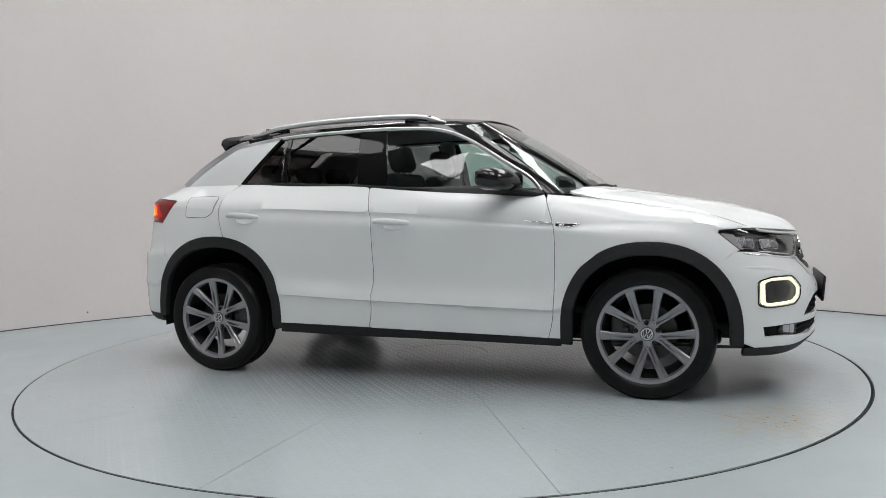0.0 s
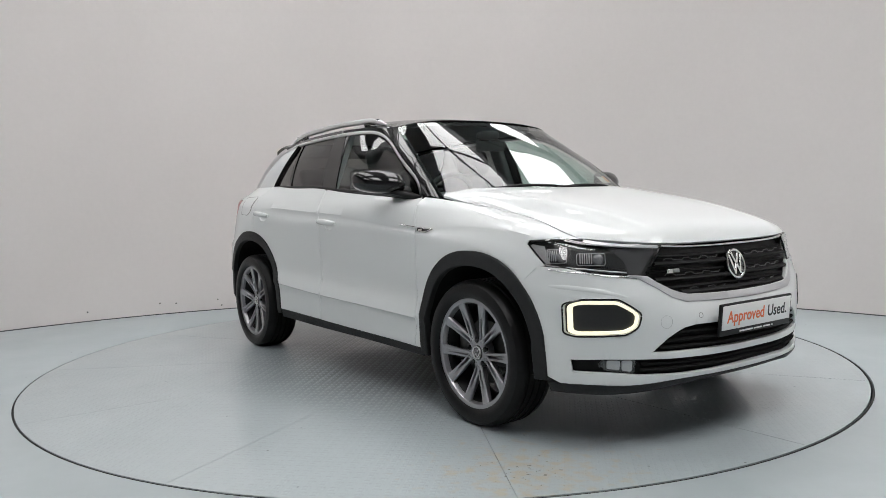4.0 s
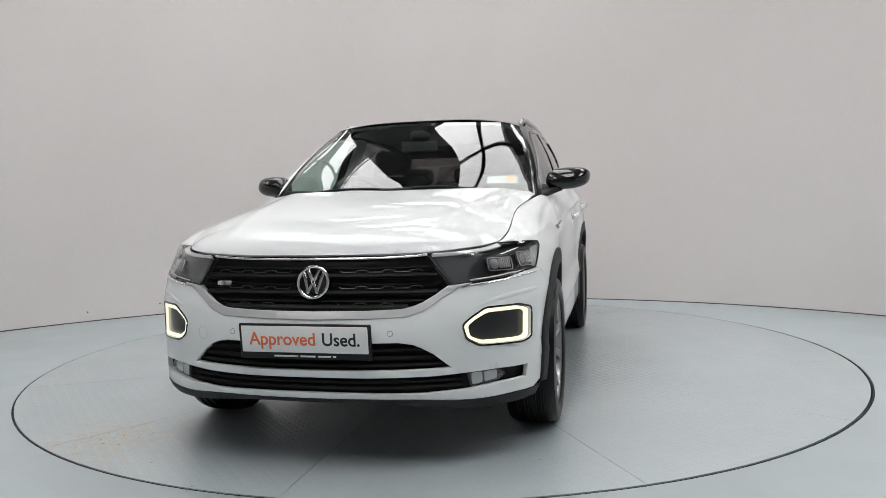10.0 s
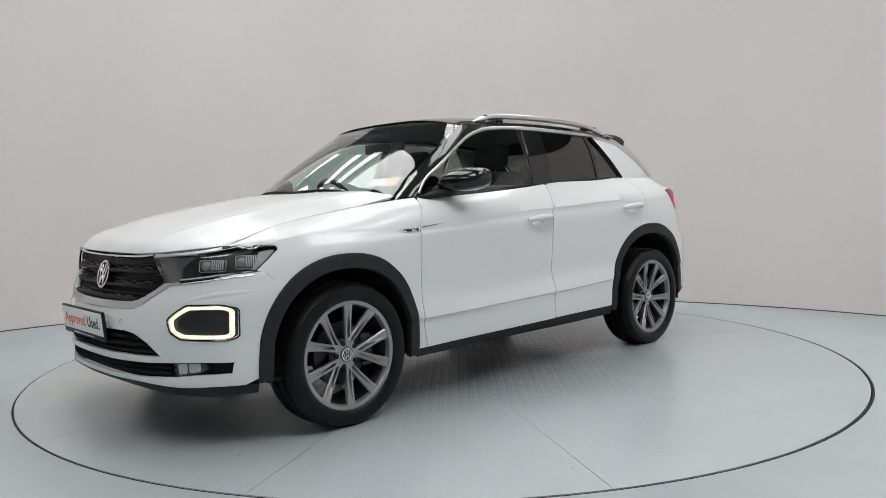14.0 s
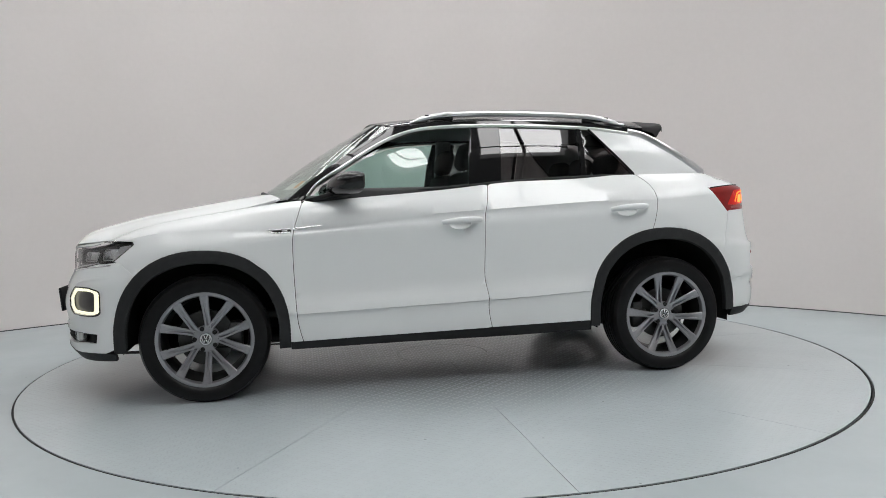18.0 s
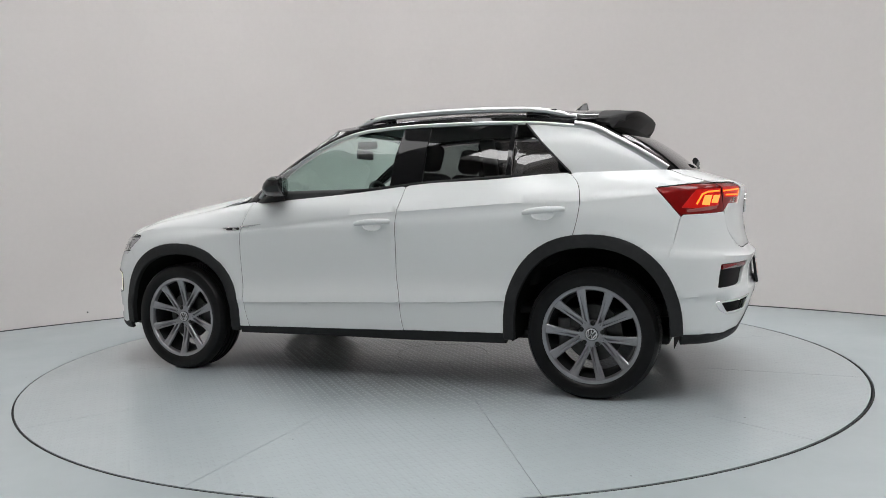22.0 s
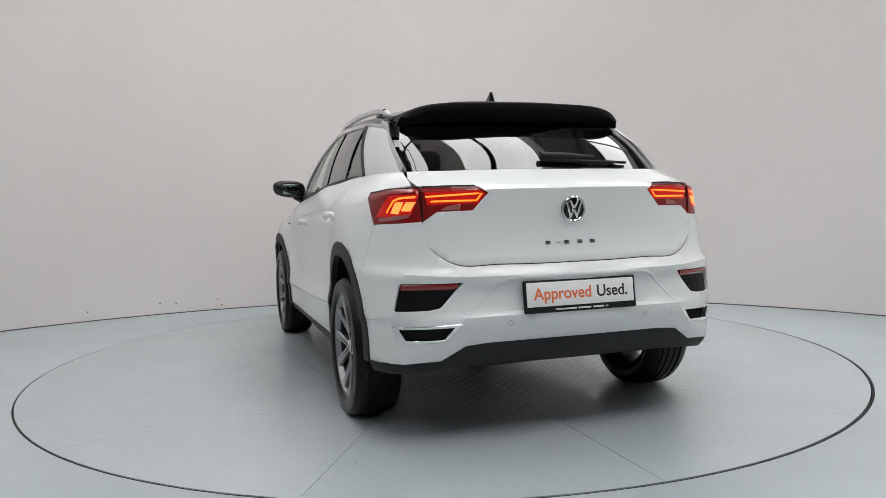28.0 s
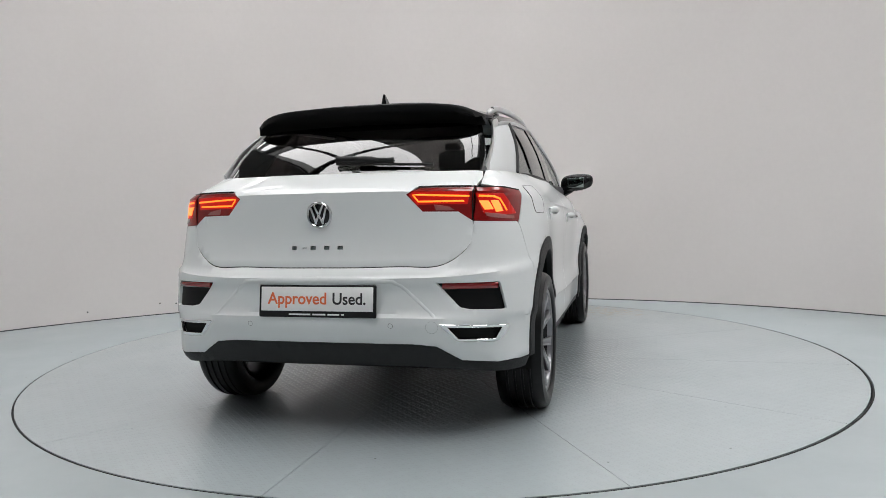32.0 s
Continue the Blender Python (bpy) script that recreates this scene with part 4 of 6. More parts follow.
    uv = R(line) + [(2 * BODY.L - u, v) for u, v in R(line)[::-1]][1:]
    part("tailgate_gap_shade", bead(BODY, uv, 0.0048, -0.0058, sides=6), LINER, car)
    for k, lift in ((1, 0), (-1, 0)):
        q = R(straight([(.646, 1.084), (.645, 1.02), (.645, .935)], .02))
        part("tailgate_gap_shade", bead(BODY, q if k > 0 else fl(q), 0.003, -0.006, sides=6), LINER, car)
    # the same dark bead as shade in the gap beside the bonnet
    q = top_uv(1.742, .885, 50)
    both("bonnet_gap_shade", bead(BODY, q, 0.0040, -0.0068, sides=6), LINER, car)


def build_shell(car):
    """Dark inner body behind the panels, so that seams and openings look into something."""
    S = BODY.side
    holes = []
    for A in (ARCH_F, ARCH_R):
        w = dict(A, a=A["a"] - 0.03, b=A["b"] - 0.03)
        holes.append(S(arch(foot_front=0.27, foot_rear=0.27, **w)))
    u0, u1 = 0.0, BODY.L
    out = [(u, 0.25) for u in np.linspace(u0, u1, 120)] + [(u, VTOP - 0.25) for u in np.linspace(u1, u0, 120)]
    both("inner_shell", net_panel(BODY, out, holes, step=0.06, rim=0.0, off=-0.035), DARK, car, "dark inner body shell")
    # wheel-arch liners
    for A, x in ((ARCH_F, 1.257), (ARCH_R, -1.33)):
        verts, faces = [], []
        line = arch(foot_front=0.27, foot_rear=0.27, **dict(A, a=A["a"] - 0.04, b=A["b"] - 0.05))
        for px, pz in line:
            verts += [(px, 0.845, pz), (px, 0.42, pz)]
        for i in range(len(line) - 1):
            faces.append((2 * i, 2 * i + 2, 2 * i + 3, 2 * i + 1))
        n = len(verts)
        verts += [(px, 0.42, pz) for px, pz in line]
        faces.append(tuple(range(n, n + len(line))))
        both("arch_liner", sharpen(from_lists(verts, faces)), LINER, car, "black wheel-arch liner")
    bm = box((3.3, 1.22, 0.06), (-0.05, 0, 0.275), bevel=0.02)
    box((0.5, 0.9, 0.1), (1.55, 0, 0.30), bevel=0.02, bm=bm)
    box((0.45, 0.95, 0.1), (-1.72, 0, 0.42), bevel=0.02, bm=bm)
    part("underbody", bm, DARK, car, "dark underbody tray")


def bonnet_z(x, y):
    """Height of the bonnet: its middle line, falling to the seams and rolling over at the nose, with two soft power lines."""
    x, y = np.asarray(x, float), np.abs(np.asarray(y, float))
    zc_at = lambda q: spline([0.70, 0.95, 1.154, 1.33, 1.508, 1.685, 1.80, 1.90, 2.02], [1.098, 1.085, 1.055, 1.025, 0.992, 0.954, 0.925, 0.899, 0.865], q)
    k = BODY.us < BODY.marks[7]
    tx, ty, tz = BODY.G[k, -1, 0][::-1], BODY.G[k, -1, 1][::-1], BODY.G[k, -1, 2][::-1]
    far = tx < 1.735

    def base(q):
        zs = np.interp(q, np.r_[tx[far], 2.02], np.r_[tz[far], 0.815])
        ys = np.interp(q, np.r_[tx[far], 2.02], np.r_[ty[far], 0.68])
        zs = np.where(q < 1.02, zs + (1.02 - q) * 0.12, zs)
        zc = zc_at(q)
        r = np.clip(y / ys, 0, 1.05)
        fold = (y - (0.565 - 0.155 * (q - 1.0))) / 0.040
        ridge = 0.005 * np.exp(-fold ** 2) - 0.006 * (1 + np.tanh(fold)) / 2
        return zc + (zs - zc) * r ** 5.6 + ridge * (1 - np.clip(r, 0, 1) ** 8)

    front = BODY.us < BODY.marks[3]
    ey, ex, ez = BODY.G[front, -1, 1], BODY.G[front, -1, 0], BODY.G[front, -1, 2]
    xe, ze = np.interp(y, ey, ex), np.interp(y, ey, ez)
    d = np.clip(xe - x, 0, 1)
    drop = (base(xe) - ze) * np.exp(-(d / 0.040) ** 1.0)
    return base(x) - drop


def height_panel(fn, outline, holes=(), step=0.03, rim=0.012, off=0.0):
    xy, faces = triangulate(outline, holes, step, (1, 1))
    z = fn(xy[:, 0], xy[:, 1])
    e = 0.004
    nx, ny = (fn(xy[:, 0] + e, xy[:, 1]) - fn(xy[:, 0] - e, xy[:, 1])) / (2 * e), (fn(xy[:, 0], xy[:, 1] + e) - fn(xy[:, 0], xy[:, 1] - e)) / (2 * e)
    n = np.column_stack([-nx, -ny, np.ones(len(xy))])
    n /= np.linalg.norm(n, axis=1)[:, None]
    bm = sheet(np.column_stack([xy, z]), n, faces, rim, 0.002, off)
    return sharpen(bm, 40) if rim else bm


def roof_z(x, y):
    x, y = np.asarray(x, float), np.abs(np.asarray(y, float))
    zc = spline([0.60, 0.34, 0.10, -0.15, -0.45, -0.80, -1.15, -1.45, -1.60], [1.430, 1.494, 1.524, 1.537, 1.541, 1.536, 1.523, 1.503, 1.49], x)
    k = CABIN.us >= 0
    bx, bz = CABIN.G[k, -1, 0][::-1], CABIN.G[k, -1, 2][::-1]
    by = CABIN.G[k, -1, 1][::-1]
    ze, ye = np.interp(x, bx, bz), np.maximum(np.interp(x, bx, by), 1e-3)
    ye = np.where(x < -1.385, 0.565, ye)
    ze = np.where(x < -1.2, np.interp(x, [-1.5, -1.2], [1.432, 1.44]), ze)
    r = np.clip(y / np.maximum(ye, 0.02), 0, 1.1)
    return zc + (ze - zc) * r ** 3.6


def build_top(car):
    # bonnet
    k = BODY.us < BODY.marks[7]
    tx, ty = BODY.G[k, -1, 0], BODY.G[k, -1, 1]
    keep = tx > 0.875
    line = [(a - 0.005, b - 0.0055) for a, b in zip(tx[keep], ty[keep])]
    line = [(a, max(b, 0)) for a, b in line][::2]
    corner = [(0.850, 0.705), (0.872, 0.640), (0.905, 0.565), (0.955, 0.45), (0.998, 0.25), (1.010, 0.0)]
    half = line + straight([line[-1]] + corner, .02)[1:]
    outline = half + [(a, -b) for a, b in half[::-1] if b > 1e-4]
    part("bonnet", height_panel(bonnet_z, outline, step=0.015), PAINT, car)
    # roof skin with the rear spoiler
    edge = [(x, y) for x, y, z in CABIN.G[:, -1] if x > -1.30][::4]
    half = [(x - 0.004, y) for x, y in edge]
    half += [(-1.33, 0.582), (-1.36, 0.577), (-1.385, 0.57), (-1.40, 0.40), (-1.40, 0.2), (-1.40, 0.0)]
    outline = straight(half, .02) + [(a, -b) for a, b in straight(half, .02)[::-1] if b > 1e-4]
    part("roof", height_panel(roof_z, outline, rim=0.02, off=0.001), BLACK_GLOSS, car, "gloss black roof skin")


def spoiler(car):
    """Roof spoiler: a deep blade, narrower at its top, that closes on the rear pillars."""
    n, rings = 32, []
    for i in range(n + 1):
        s = -1 + 2 * i / n
        r = abs(s)
        tip = -1.535 + 0.055 * r ** 5
        top = 1.489 - 0.012 * r ** 2 - 0.030 * r ** 8
        low = 1.376 + 0.003 * r
        z = lambda x, y: float(roof_z(np.array([x]), np.array([y]))[0]) + 0.003
        sec = [(-1.33, 0.585, z(-1.33, 0.585 * s) - 0.002), (-1.40, 0.570, z(-1.40, 0.565 * s)), (tip + 0.03, 0.548, top + 0.003), (tip + 0.004, 0.545, top - 0.001), (tip, 0.547, top - 0.010),
               (tip + 0.008, 0.560, top - 0.035), (-1.484 + 0.034 * r, 0.586, low + 0.040), (-1.448 + 0.03 * r, 0.600, low), (-1.438 + 0.03 * r, 0.600, low + 0.004), (-1.40, 0.590, z(-1.40, 0.565 * s) - 0.034), (-1.33, 0.585, z(-1.33, 0.585 * s) - 0.016)]
        rings.append([(x, y * s, q) for x, y, q in sec])
    m = len(rings[0])
    verts = [p for q in rings for p in q]
    faces = [(i * m + j, i * m + (j + 1) % m, (i + 1) * m + (j + 1) % m, (i + 1) * m + j) for i in range(n) for j in range(m)]
    faces += [tuple(range(m)), tuple(range(n * m, n * m + m))]
    bm = from_lists(verts, faces)
    bmesh.ops.recalc_face_normals(bm, faces=bm.faces[:])
    part("rear_spoiler", sharpen(bm, 55), GRILLE_BLACK, car, "black roof spoiler")


CHROME_LINE = [(.700, 1.070), (.657, 1.124), (.557, 1.195), (.393, 1.297), (.230, 1.386), (.067, 1.437), (-.094, 1.452), (-.254, 1.457), (-.575, 1.454), (-.896, 1.443),
               (-1.057, 1.430), (-1.218, 1.408)]
GLASS_TOP = [(.650, 1.078), (.522, 1.177), (.391, 1.270), (.228, 1.358), (.067, 1.413), (-.093, 1.431), (-.250, 1.436), (-.413, 1.437), (-.573, 1.436), (-.733, 1.432), (-.893, 1.425), (-.957, 1.422)]
BELT_LINE = [(.660, 1.050), (.549, 1.054), (.390, 1.066), (.231, 1.080), (.073, 1.091), (-.086, 1.102), (-.245, 1.113), (-.403, 1.127), (-.562, 1.134), (-.720, 1.141), (-.879, 1.147), (-1.037, 1.152), (-1.205, 1.152)]
PILLAR_EDGE = [(-.955, 1.424), (-1.048, 1.317), (-1.127, 1.236), (-1.206, 1.154)]
REAR_EDGE = [(-1.218, 1.404), (-1.310, 1.384), (-1.400, 1.336), (-1.475, 1.292), (-1.603, 1.212), (-1.690, 1.150)]


def line_between(line, xa, xb, step=0.012):
    p = np.array(curve(line, step))
    return [tuple(q) for q in p if min(xa, xb) - 1e-6 <= q[0] <= max(xa, xb) + 1e-6]


def build_cabin(car):
    S, R = CABIN.side, CABIN.rear
    VM = CABIN.vs[-1]
    # side glass
    top = line_between(GLASS_TOP, .66, -.243)
    low = line_between(BELT_LINE, .66, -.195)
    out = S(top) + S(straight([(-.246, 1.432), (-.214, 1.291), (-.198, 1.112)], .012)) + S(low[::-1])
    both("front_side_window", net_panel(CABIN, out, rim=0.0, off=-0.006), GLASS_FRONT, car, "green-tinted front side glass")
    out = S(line_between(GLASS_TOP, -.41, -.884)) + S(straight([(-.886, 1.424), (-.874, 1.148)], .012)) + S(line_between(BELT_LINE, -.385, -.872)[::-1]) + S(straight([(-.383, 1.128), (-.405, 1.434)], .012))
    both("rear_side_window", net_panel(CABIN, out, rim=0.0, off=-0.006), GLASS_REAR, car, "dark tinted rear side glass")
    out = S([(-.908, 1.423), (-.930, 1.423)]) + S(straight(PILLAR_EDGE, .012)) + S(line_between(BELT_LINE, -.90, -1.20)[::-1])
    both("rear_quarter_window", net_panel(CABIN, out, rim=0.0, off=-0.006), GLASS_REAR, car, "dark tinted quarter glass")
    # black pillars between the panes
    out = S(straight([(-.243, 1.438), (-.410, 1.438), (-.383, 1.122), (-.195, 1.105), (-.212, 1.291)], .012))
    both("door_pillar", net_panel(CABIN, out, rim=0.006, off=-0.001), BLACK_GLOSS, car, "gloss black door pillar")
    out = S(straight([(-.884, 1.426), (-.910, 1.426), (-.900, 1.143), (-.872, 1.143)], .012))
    both("window_divider", net_panel(CABIN, out, rim=0.006, off=0.0), BLACK_GLOSS, car)
    # black rubber along the belt, bright strip over the windows
    bl = S(line_between(shift(BELT_LINE, 0, -.010), .72, -1.205, .02))
    both("belt_seal", tube(CABIN.at(bl) + CABIN.normal(bl) * 0.002, 0.011, 8, flat=0.5), DARK, car, "black belt-line rubber seal")
    edge = S(straight(shift(PILLAR_EDGE, -.007, 0), .02))
    both("quarter_seal", tube(CABIN.at(edge) + CABIN.normal(edge) * 0.001, 0.012, 8, flat=0.5, up=(0, 1, 0)), DARK, car, "black quarter-window seal")
    ch = S(curve(shift(CHROME_LINE, 0, -0.010), .02))
    pts = CABIN.at(ch) + CABIN.normal(ch) * 0.003
    both("window_trim_strip", tube(pts, 0.0100, 8, flat=0.5), SATIN, car, "satin aluminium strip over the side windows")
    re = S(curve(REAR_EDGE, .02))
    pts = CABIN.at(re) + CABIN.normal(re) * 0.003
    both("rear_pillar_strip", tube(pts, 0.024, 8, flat=0.32), SATIN, car, "satin aluminium strip down the rear pillar")
    # white rear pillar
    tl = line_between(CHROME_LINE, -.985, -1.218)
    out = S(shift(tl, 0, -0.012)) + S(curve(shift(REAR_EDGE, .014, -.008), .015))[1:] + S(straight([(-1.685, 1.146), (-1.222, 1.146)], .03)) + S(straight(shift(PILLAR_EDGE, -.014, .002), .012)[::-1])
    both("rear_pillar", net_panel(CABIN, out, rim=0.01, off=0.0), PAINT, car, "white rear roof pillar")
    # black roof side above the strip, running down into the windscreen pillar
    uA = CABIN.marks[2] + 0.90 * (CABIN.marks[3] - CABIN.marks[2])
    chl = S(curve(CHROME_LINE, .015))
    uR = S([(-1.30, 1.40)])[0][0]
    out = [(uA, v) for v in np.linspace(0, VM, 30)] + [(u, VM) for u in np.linspace(uA, uR, 60)[1:]] + S(curve(REAR_EDGE[:2], .02))[::-1] + chl[::-1] + S([(.72, 1.045), (.78, 1.045)])
    both("roof_side", net_panel(CABIN, out, rim=0.01, off=0.0), BLACK_GLOSS, car, "gloss black windscreen pillar and roof side")
    # windscreen and rear window
    out = [(u, 0.0) for u in np.linspace(-uA + .006, uA - .006, 60)] + [(uA - .006, v) for v in np.linspace(0, VM, 24)[1:]] + [(u, VM) for u in np.linspace(uA - .006, -uA + .006, 60)[1:]] + [(-uA + .006, v) for v in np.linspace(VM, 0, 24)[1:-1]]
    part("windscreen", net_panel(CABIN, out, step=0.04, rim=0.0, off=-0.003), GLASS_SCREEN, car, "tinted windscreen reflecting the skylights")
    border = [p for p in out]
    inner = [(u * (1 - 0.03), 0.07 + (VM - 0.17) * v / VM) for u, v in out]
    part("windscreen_border", net_panel(CABIN, border, [inner], step=0.03, rim=0.0, off=-0.006), BLACK_GLOSS, car, "black ceramic windscreen border")
    uB = CABIN.marks[10] - 0.02
    L = CABIN.L
    out = [(u, 0.0) for u in np.linspace(uB, 2 * L - uB, 60)] + [(2 * L - uB, v) for v in np.linspace(0, VM, 20)[1:]] + [(u, VM) for u in np.linspace(2 * L - uB, uB, 60)[1:]] + [(uB, v) for v in np.linspace(VM, 0, 20)[1:-1]]
    part("rear_window", net_panel(CABIN, out, step=0.04, rim=0.0, off=-0.002), GLASS_BACK, car, "dark tinted rear window")
    inner = [(L + (u - L) * 0.95, 0.08 + (VM - 0.2) * v / VM) for u, v in out]
    part("rear_window_border", net_panel(CABIN, out, [inner], step=0.03, rim=0.0, off=-0.006), BLACK_GLOSS, car, "black rear window border")
    # roof rails
    for sgn in (1, -1):
        xs = np.linspace(0.10, -1.22, 40)
        pts, rad = [], []
        for x in xs:
            q = (0.10 - x) / 1.32
            base = float(roof_z(np.array([x]), np.array([0.565]))[0])
            lift = 0.024 * min(1, (math.sin(math.pi * min(q / 0.34, 0.5)))) if q < 0.17 else 0.024 * min(1, math.sin(math.pi * min((1 - q) / 0.40, 0.5)))
            pts.append((x, sgn * (0.575 - 0.010 * abs(2 * q - 1) ** 2), base + 0.004 + lift))
            rad.append(0.017 if 0.03 < q < 0.97 else 0.008)
        rail = part("roof_rail", tube(pts, rad, 10, flat=0.9), SATIN, car, "satin aluminium roof rail")
        for x in (-0.07, -1.03):
            z = float(roof_z(np.array([x]), np.array([0.565]))[0])
            part("rail_foot", box((0.17, 0.016, 0.03), (x, sgn * 0.572, z + 0.016), bevel=0.006), BLACK_GLOSS, rail, "black rail foot")
    # antenna fin
    z = float(roof_z(np.array([-1.13]), np.array([0.0]))[0])
    verts = [(-1.05, 0, z - .004), (-1.10, .022, z - .004), (-1.17, .020, z - .006), (-1.18, -.020, z - .006), (-1.10, -.022, z - .004), (-1.150, .004, z + .066), (-1.150, -.004, z + .066), (-1.166, .004, z + .068), (-1.166, -.004, z + .068), (-1.105, .006, z + .022), (-1.105, -.006, z + .022)]
    bm = from_lists(verts, [])
    bmesh.ops.convex_hull(bm, input=bm.verts[:])
    part("antenna", bm, BLACK_GLOSS, car, "black roof antenna fin", smooth=False)


def build_wheels(car):
    R = 0.334
    w = 0.104
    tyre = [(0.240, -w + 0.02), (0.252, -w + 0.004), (0.258, -w - 0.003), (0.285, -w - 0.009), (0.315, -w - 0.002), (0.328, -w + 0.016), (R - 0.001, -w + 0.034)]
    grooves = []
    for g in (-0.052, -0.018, 0.018, 0.052):
        grooves += [(R, g - 0.007), (R - 0.007, g - 0.005), (R - 0.007, g + 0.005), (R, g + 0.007)]
    tyre = tyre + grooves + [(r, -a) for r, a in tyre[::-1]]
    tyre_me = lathe(tyre, 72)
    barrel_bm = lathe([(0.240, 0.090), (0.222, 0.065), (0.213, 0.0), (0.206, -0.06), (0.228, -0.095), (0.237, -0.1)], 72)
    rim_bm = lathe([(0.2515, 0.088), (0.2508, 0.0962), (0.2480, 0.0975), (0.2325, 0.0940), (0.2290, 0.0880), (0.2250, 0.0700)], 72)
    # one spoke of each hand: (radius, half width, front, depth)
    secs = [(0.048, 0.0190, 0.066, 0.035), (0.085, 0.0175, 0.068, 0.032), (0.13, 0.0182, 0.075, 0.028), (0.165, 0.0200, 0.080, 0.027), (0.20, 0.0222, 0.086, 0.026), (0.240, 0.0268, 0.0935, 0.022)]
    spokes = []
    for lean in (0.155, -0.155):
        sp = bmesh.new()
        rings = []
        for r, hw, f, dp in secs:
            drift = lean * (0.236 - r) * 0.55
            deep = 0.024 if r < 0.1 else 0.016 if r < 0.14 else 0.007 if r < 0.18 else 0.0008
            sec = [(-hw, f - 0.005), (-hw * 0.80, f), (-hw * 0.40, f), (-hw * 0.26, f - deep), (hw * 0.26, f - deep), (hw * 0.40, f), (hw * 0.80, f), (hw, f - 0.005), (hw * 0.75, f - dp), (-hw * 0.75, f - dp)]
            rings.append([sp.verts.new((r, y, x + drift)) for x, y in sec])
        m = len(rings[0])
        for a, b in zip(rings, rings[1:]):
            for j in range(m):
                sp.faces.new((a[j], a[(j + 1) % m], b[(j + 1) % m], b[j]))
        sp.faces.new(rings[0])
        sp.faces.new(rings[-1][::-1])
        bmesh.ops.recalc_face_normals(sp, faces=sp.faces[:])
        spokes.append(part("spoke", sharpen(sp, 24), ALLOY, car))
    hub_bm = lathe([(0.0001, 0.062), (0.033, 0.062), (0.036, 0.066), (0.062, 0.064), (0.070, 0.050), (0.068, 0.02), (0.0001, 0.02)], 40)
    cap = lathe([(0.0001, 0.070), (0.026, 0.070), (0.031, 0.068), (0.033, 0.060)], 32)
    badge = lathe([(0.024, 0.0703), (0.025, 0.0722), (0.0295, 0.0722), (0.0305, 0.0690)], 32)
    for s in (-1, 1):
        for x, z, ln, deg in ((0.0060, 0.0120, 0.021, 20), (0.0175, -0.0005, 0.036, 17), (0.0060, -0.0110, 0.018, -22)):
            box((0.0048, 0.0016, ln), (s * x, 0.0714, z), turn=Euler((0, radians(s * deg), 0)).to_matrix(), bm=badge)
    disc = lathe([(0.06, 0.012), (0.145, 0.012), (0.147, 0.008), (0.147, -0.008), (0.145, -0.012), (0.06, -0.012), (0.06, 0.035), (0.0001, 0.035)], 48)
    cal = bmesh.new()
    box((0.07, 0.07, 0.16), (0.150, -0.005, 0.0), bevel=0.014, bm=cal)
    box((0.05, 0.06, 0.06), (0.115, 0.0, 0.0), bevel=0.012, bm=cal)
    meshes = []
    for nm, bm, m, lab in (("tyre", tyre_me, RUBBER, "black road tyre with four grooves"), ("wheel_cap", cap, LAMP_MASK, "grey wheel centre cap"), ("cap_emblem", badge, SATIN, "silver emblem ring"),
                           ("brake_disc", disc, STEEL, "steel brake disc"), ("wheel_barrel", barrel_bm, ALLOY_DARK, "dark inner barrel"), ("hub", hub_bm, ALLOY, ""), ("brake_caliper", cal, CALIPER, "grey brake caliper")):
        meshes.append((nm, part(nm, bm, m, car, lab)))
    for k in range(5):
        a = 2 * math.pi * k / 5
        bolt = bmesh.new()
        bmesh.ops.create_cone(bolt, cap_ends=True, segments=12, radius1=0.012, radius2=0.0115, depth=0.014,
                              matrix=Matrix.Translation((0.056 * math.cos(a), 0.0605, 0.056 * math.sin(a))) @ Matrix.Rotation(math.pi / 2, 4, "X"))
        meshes.append(("wheel_bolt", part("wheel_bolt", bolt, DARK, car)))
    rim0 = part("wheel", rim_bm, ALLOY, car, "grey ten-spoke alloy wheel with black tyre")
    for x, y, rz, tilt in ((1.250, 0.770, 0, 0), (-1.340, 0.770, 0, -24), (1.250, -0.770, 180, -15), (-1.340, -0.770, 180, -30)):
        rim = rim0 if (x > 0 and y > 0) else new("wheel", rim0.data)
        rim.parent = car
        rim["label"] = "grey ten-spoke alloy wheel with black tyre"
        rim.matrix_basis = pose(x, y, R - 0.006, 0, 0, rz) @ pose(0, 0, 0, 0, tilt, 0)
        for k in range(10):
            ob = spokes[k % 2]
            o = ob if (k < 2 and x > 0 and y > 0) else new("spoke", ob.data)
            o.parent = rim
            o.matrix_basis = Matrix.Rotation(-2 * math.pi * (k + 0.5) / 10, 4, "Y")
        for nm, ob in meshes:
            o = ob if (x > 0 and y > 0) else new(nm, ob.data)
            if "label" in ob.keys():
                o["label"] = ob["label"]
            o.parent = rim
            o.matrix_basis = pose(0, 0, 0, 0, -tilt + (180 if x > 0 else 0) + (180 if y < 0 else 0), 0) if nm == "brake_caliper" else Matrix()


# ---------- fittings ----------
def frame_at(net, uv, off=0.0):
    """A pose on the skin: x along it (towards the front's right hand or the rear's left), y up, z outwards."""
    p, n = net.at([uv])[0], net.normal([uv])[0]
    z = Vector(n)
    y = Vector((0, 0, 1))
    x = y.cross(z).normalized()
    y = z.cross(x)
    m = Matrix((x, y, z)).transposed().to_4x4()
    m.translation = Vector(p) + z * off
    return m


def placed(bm, m):
    bmesh.ops.transform(bm, matrix=m, verts=bm.verts[:])
    return bm


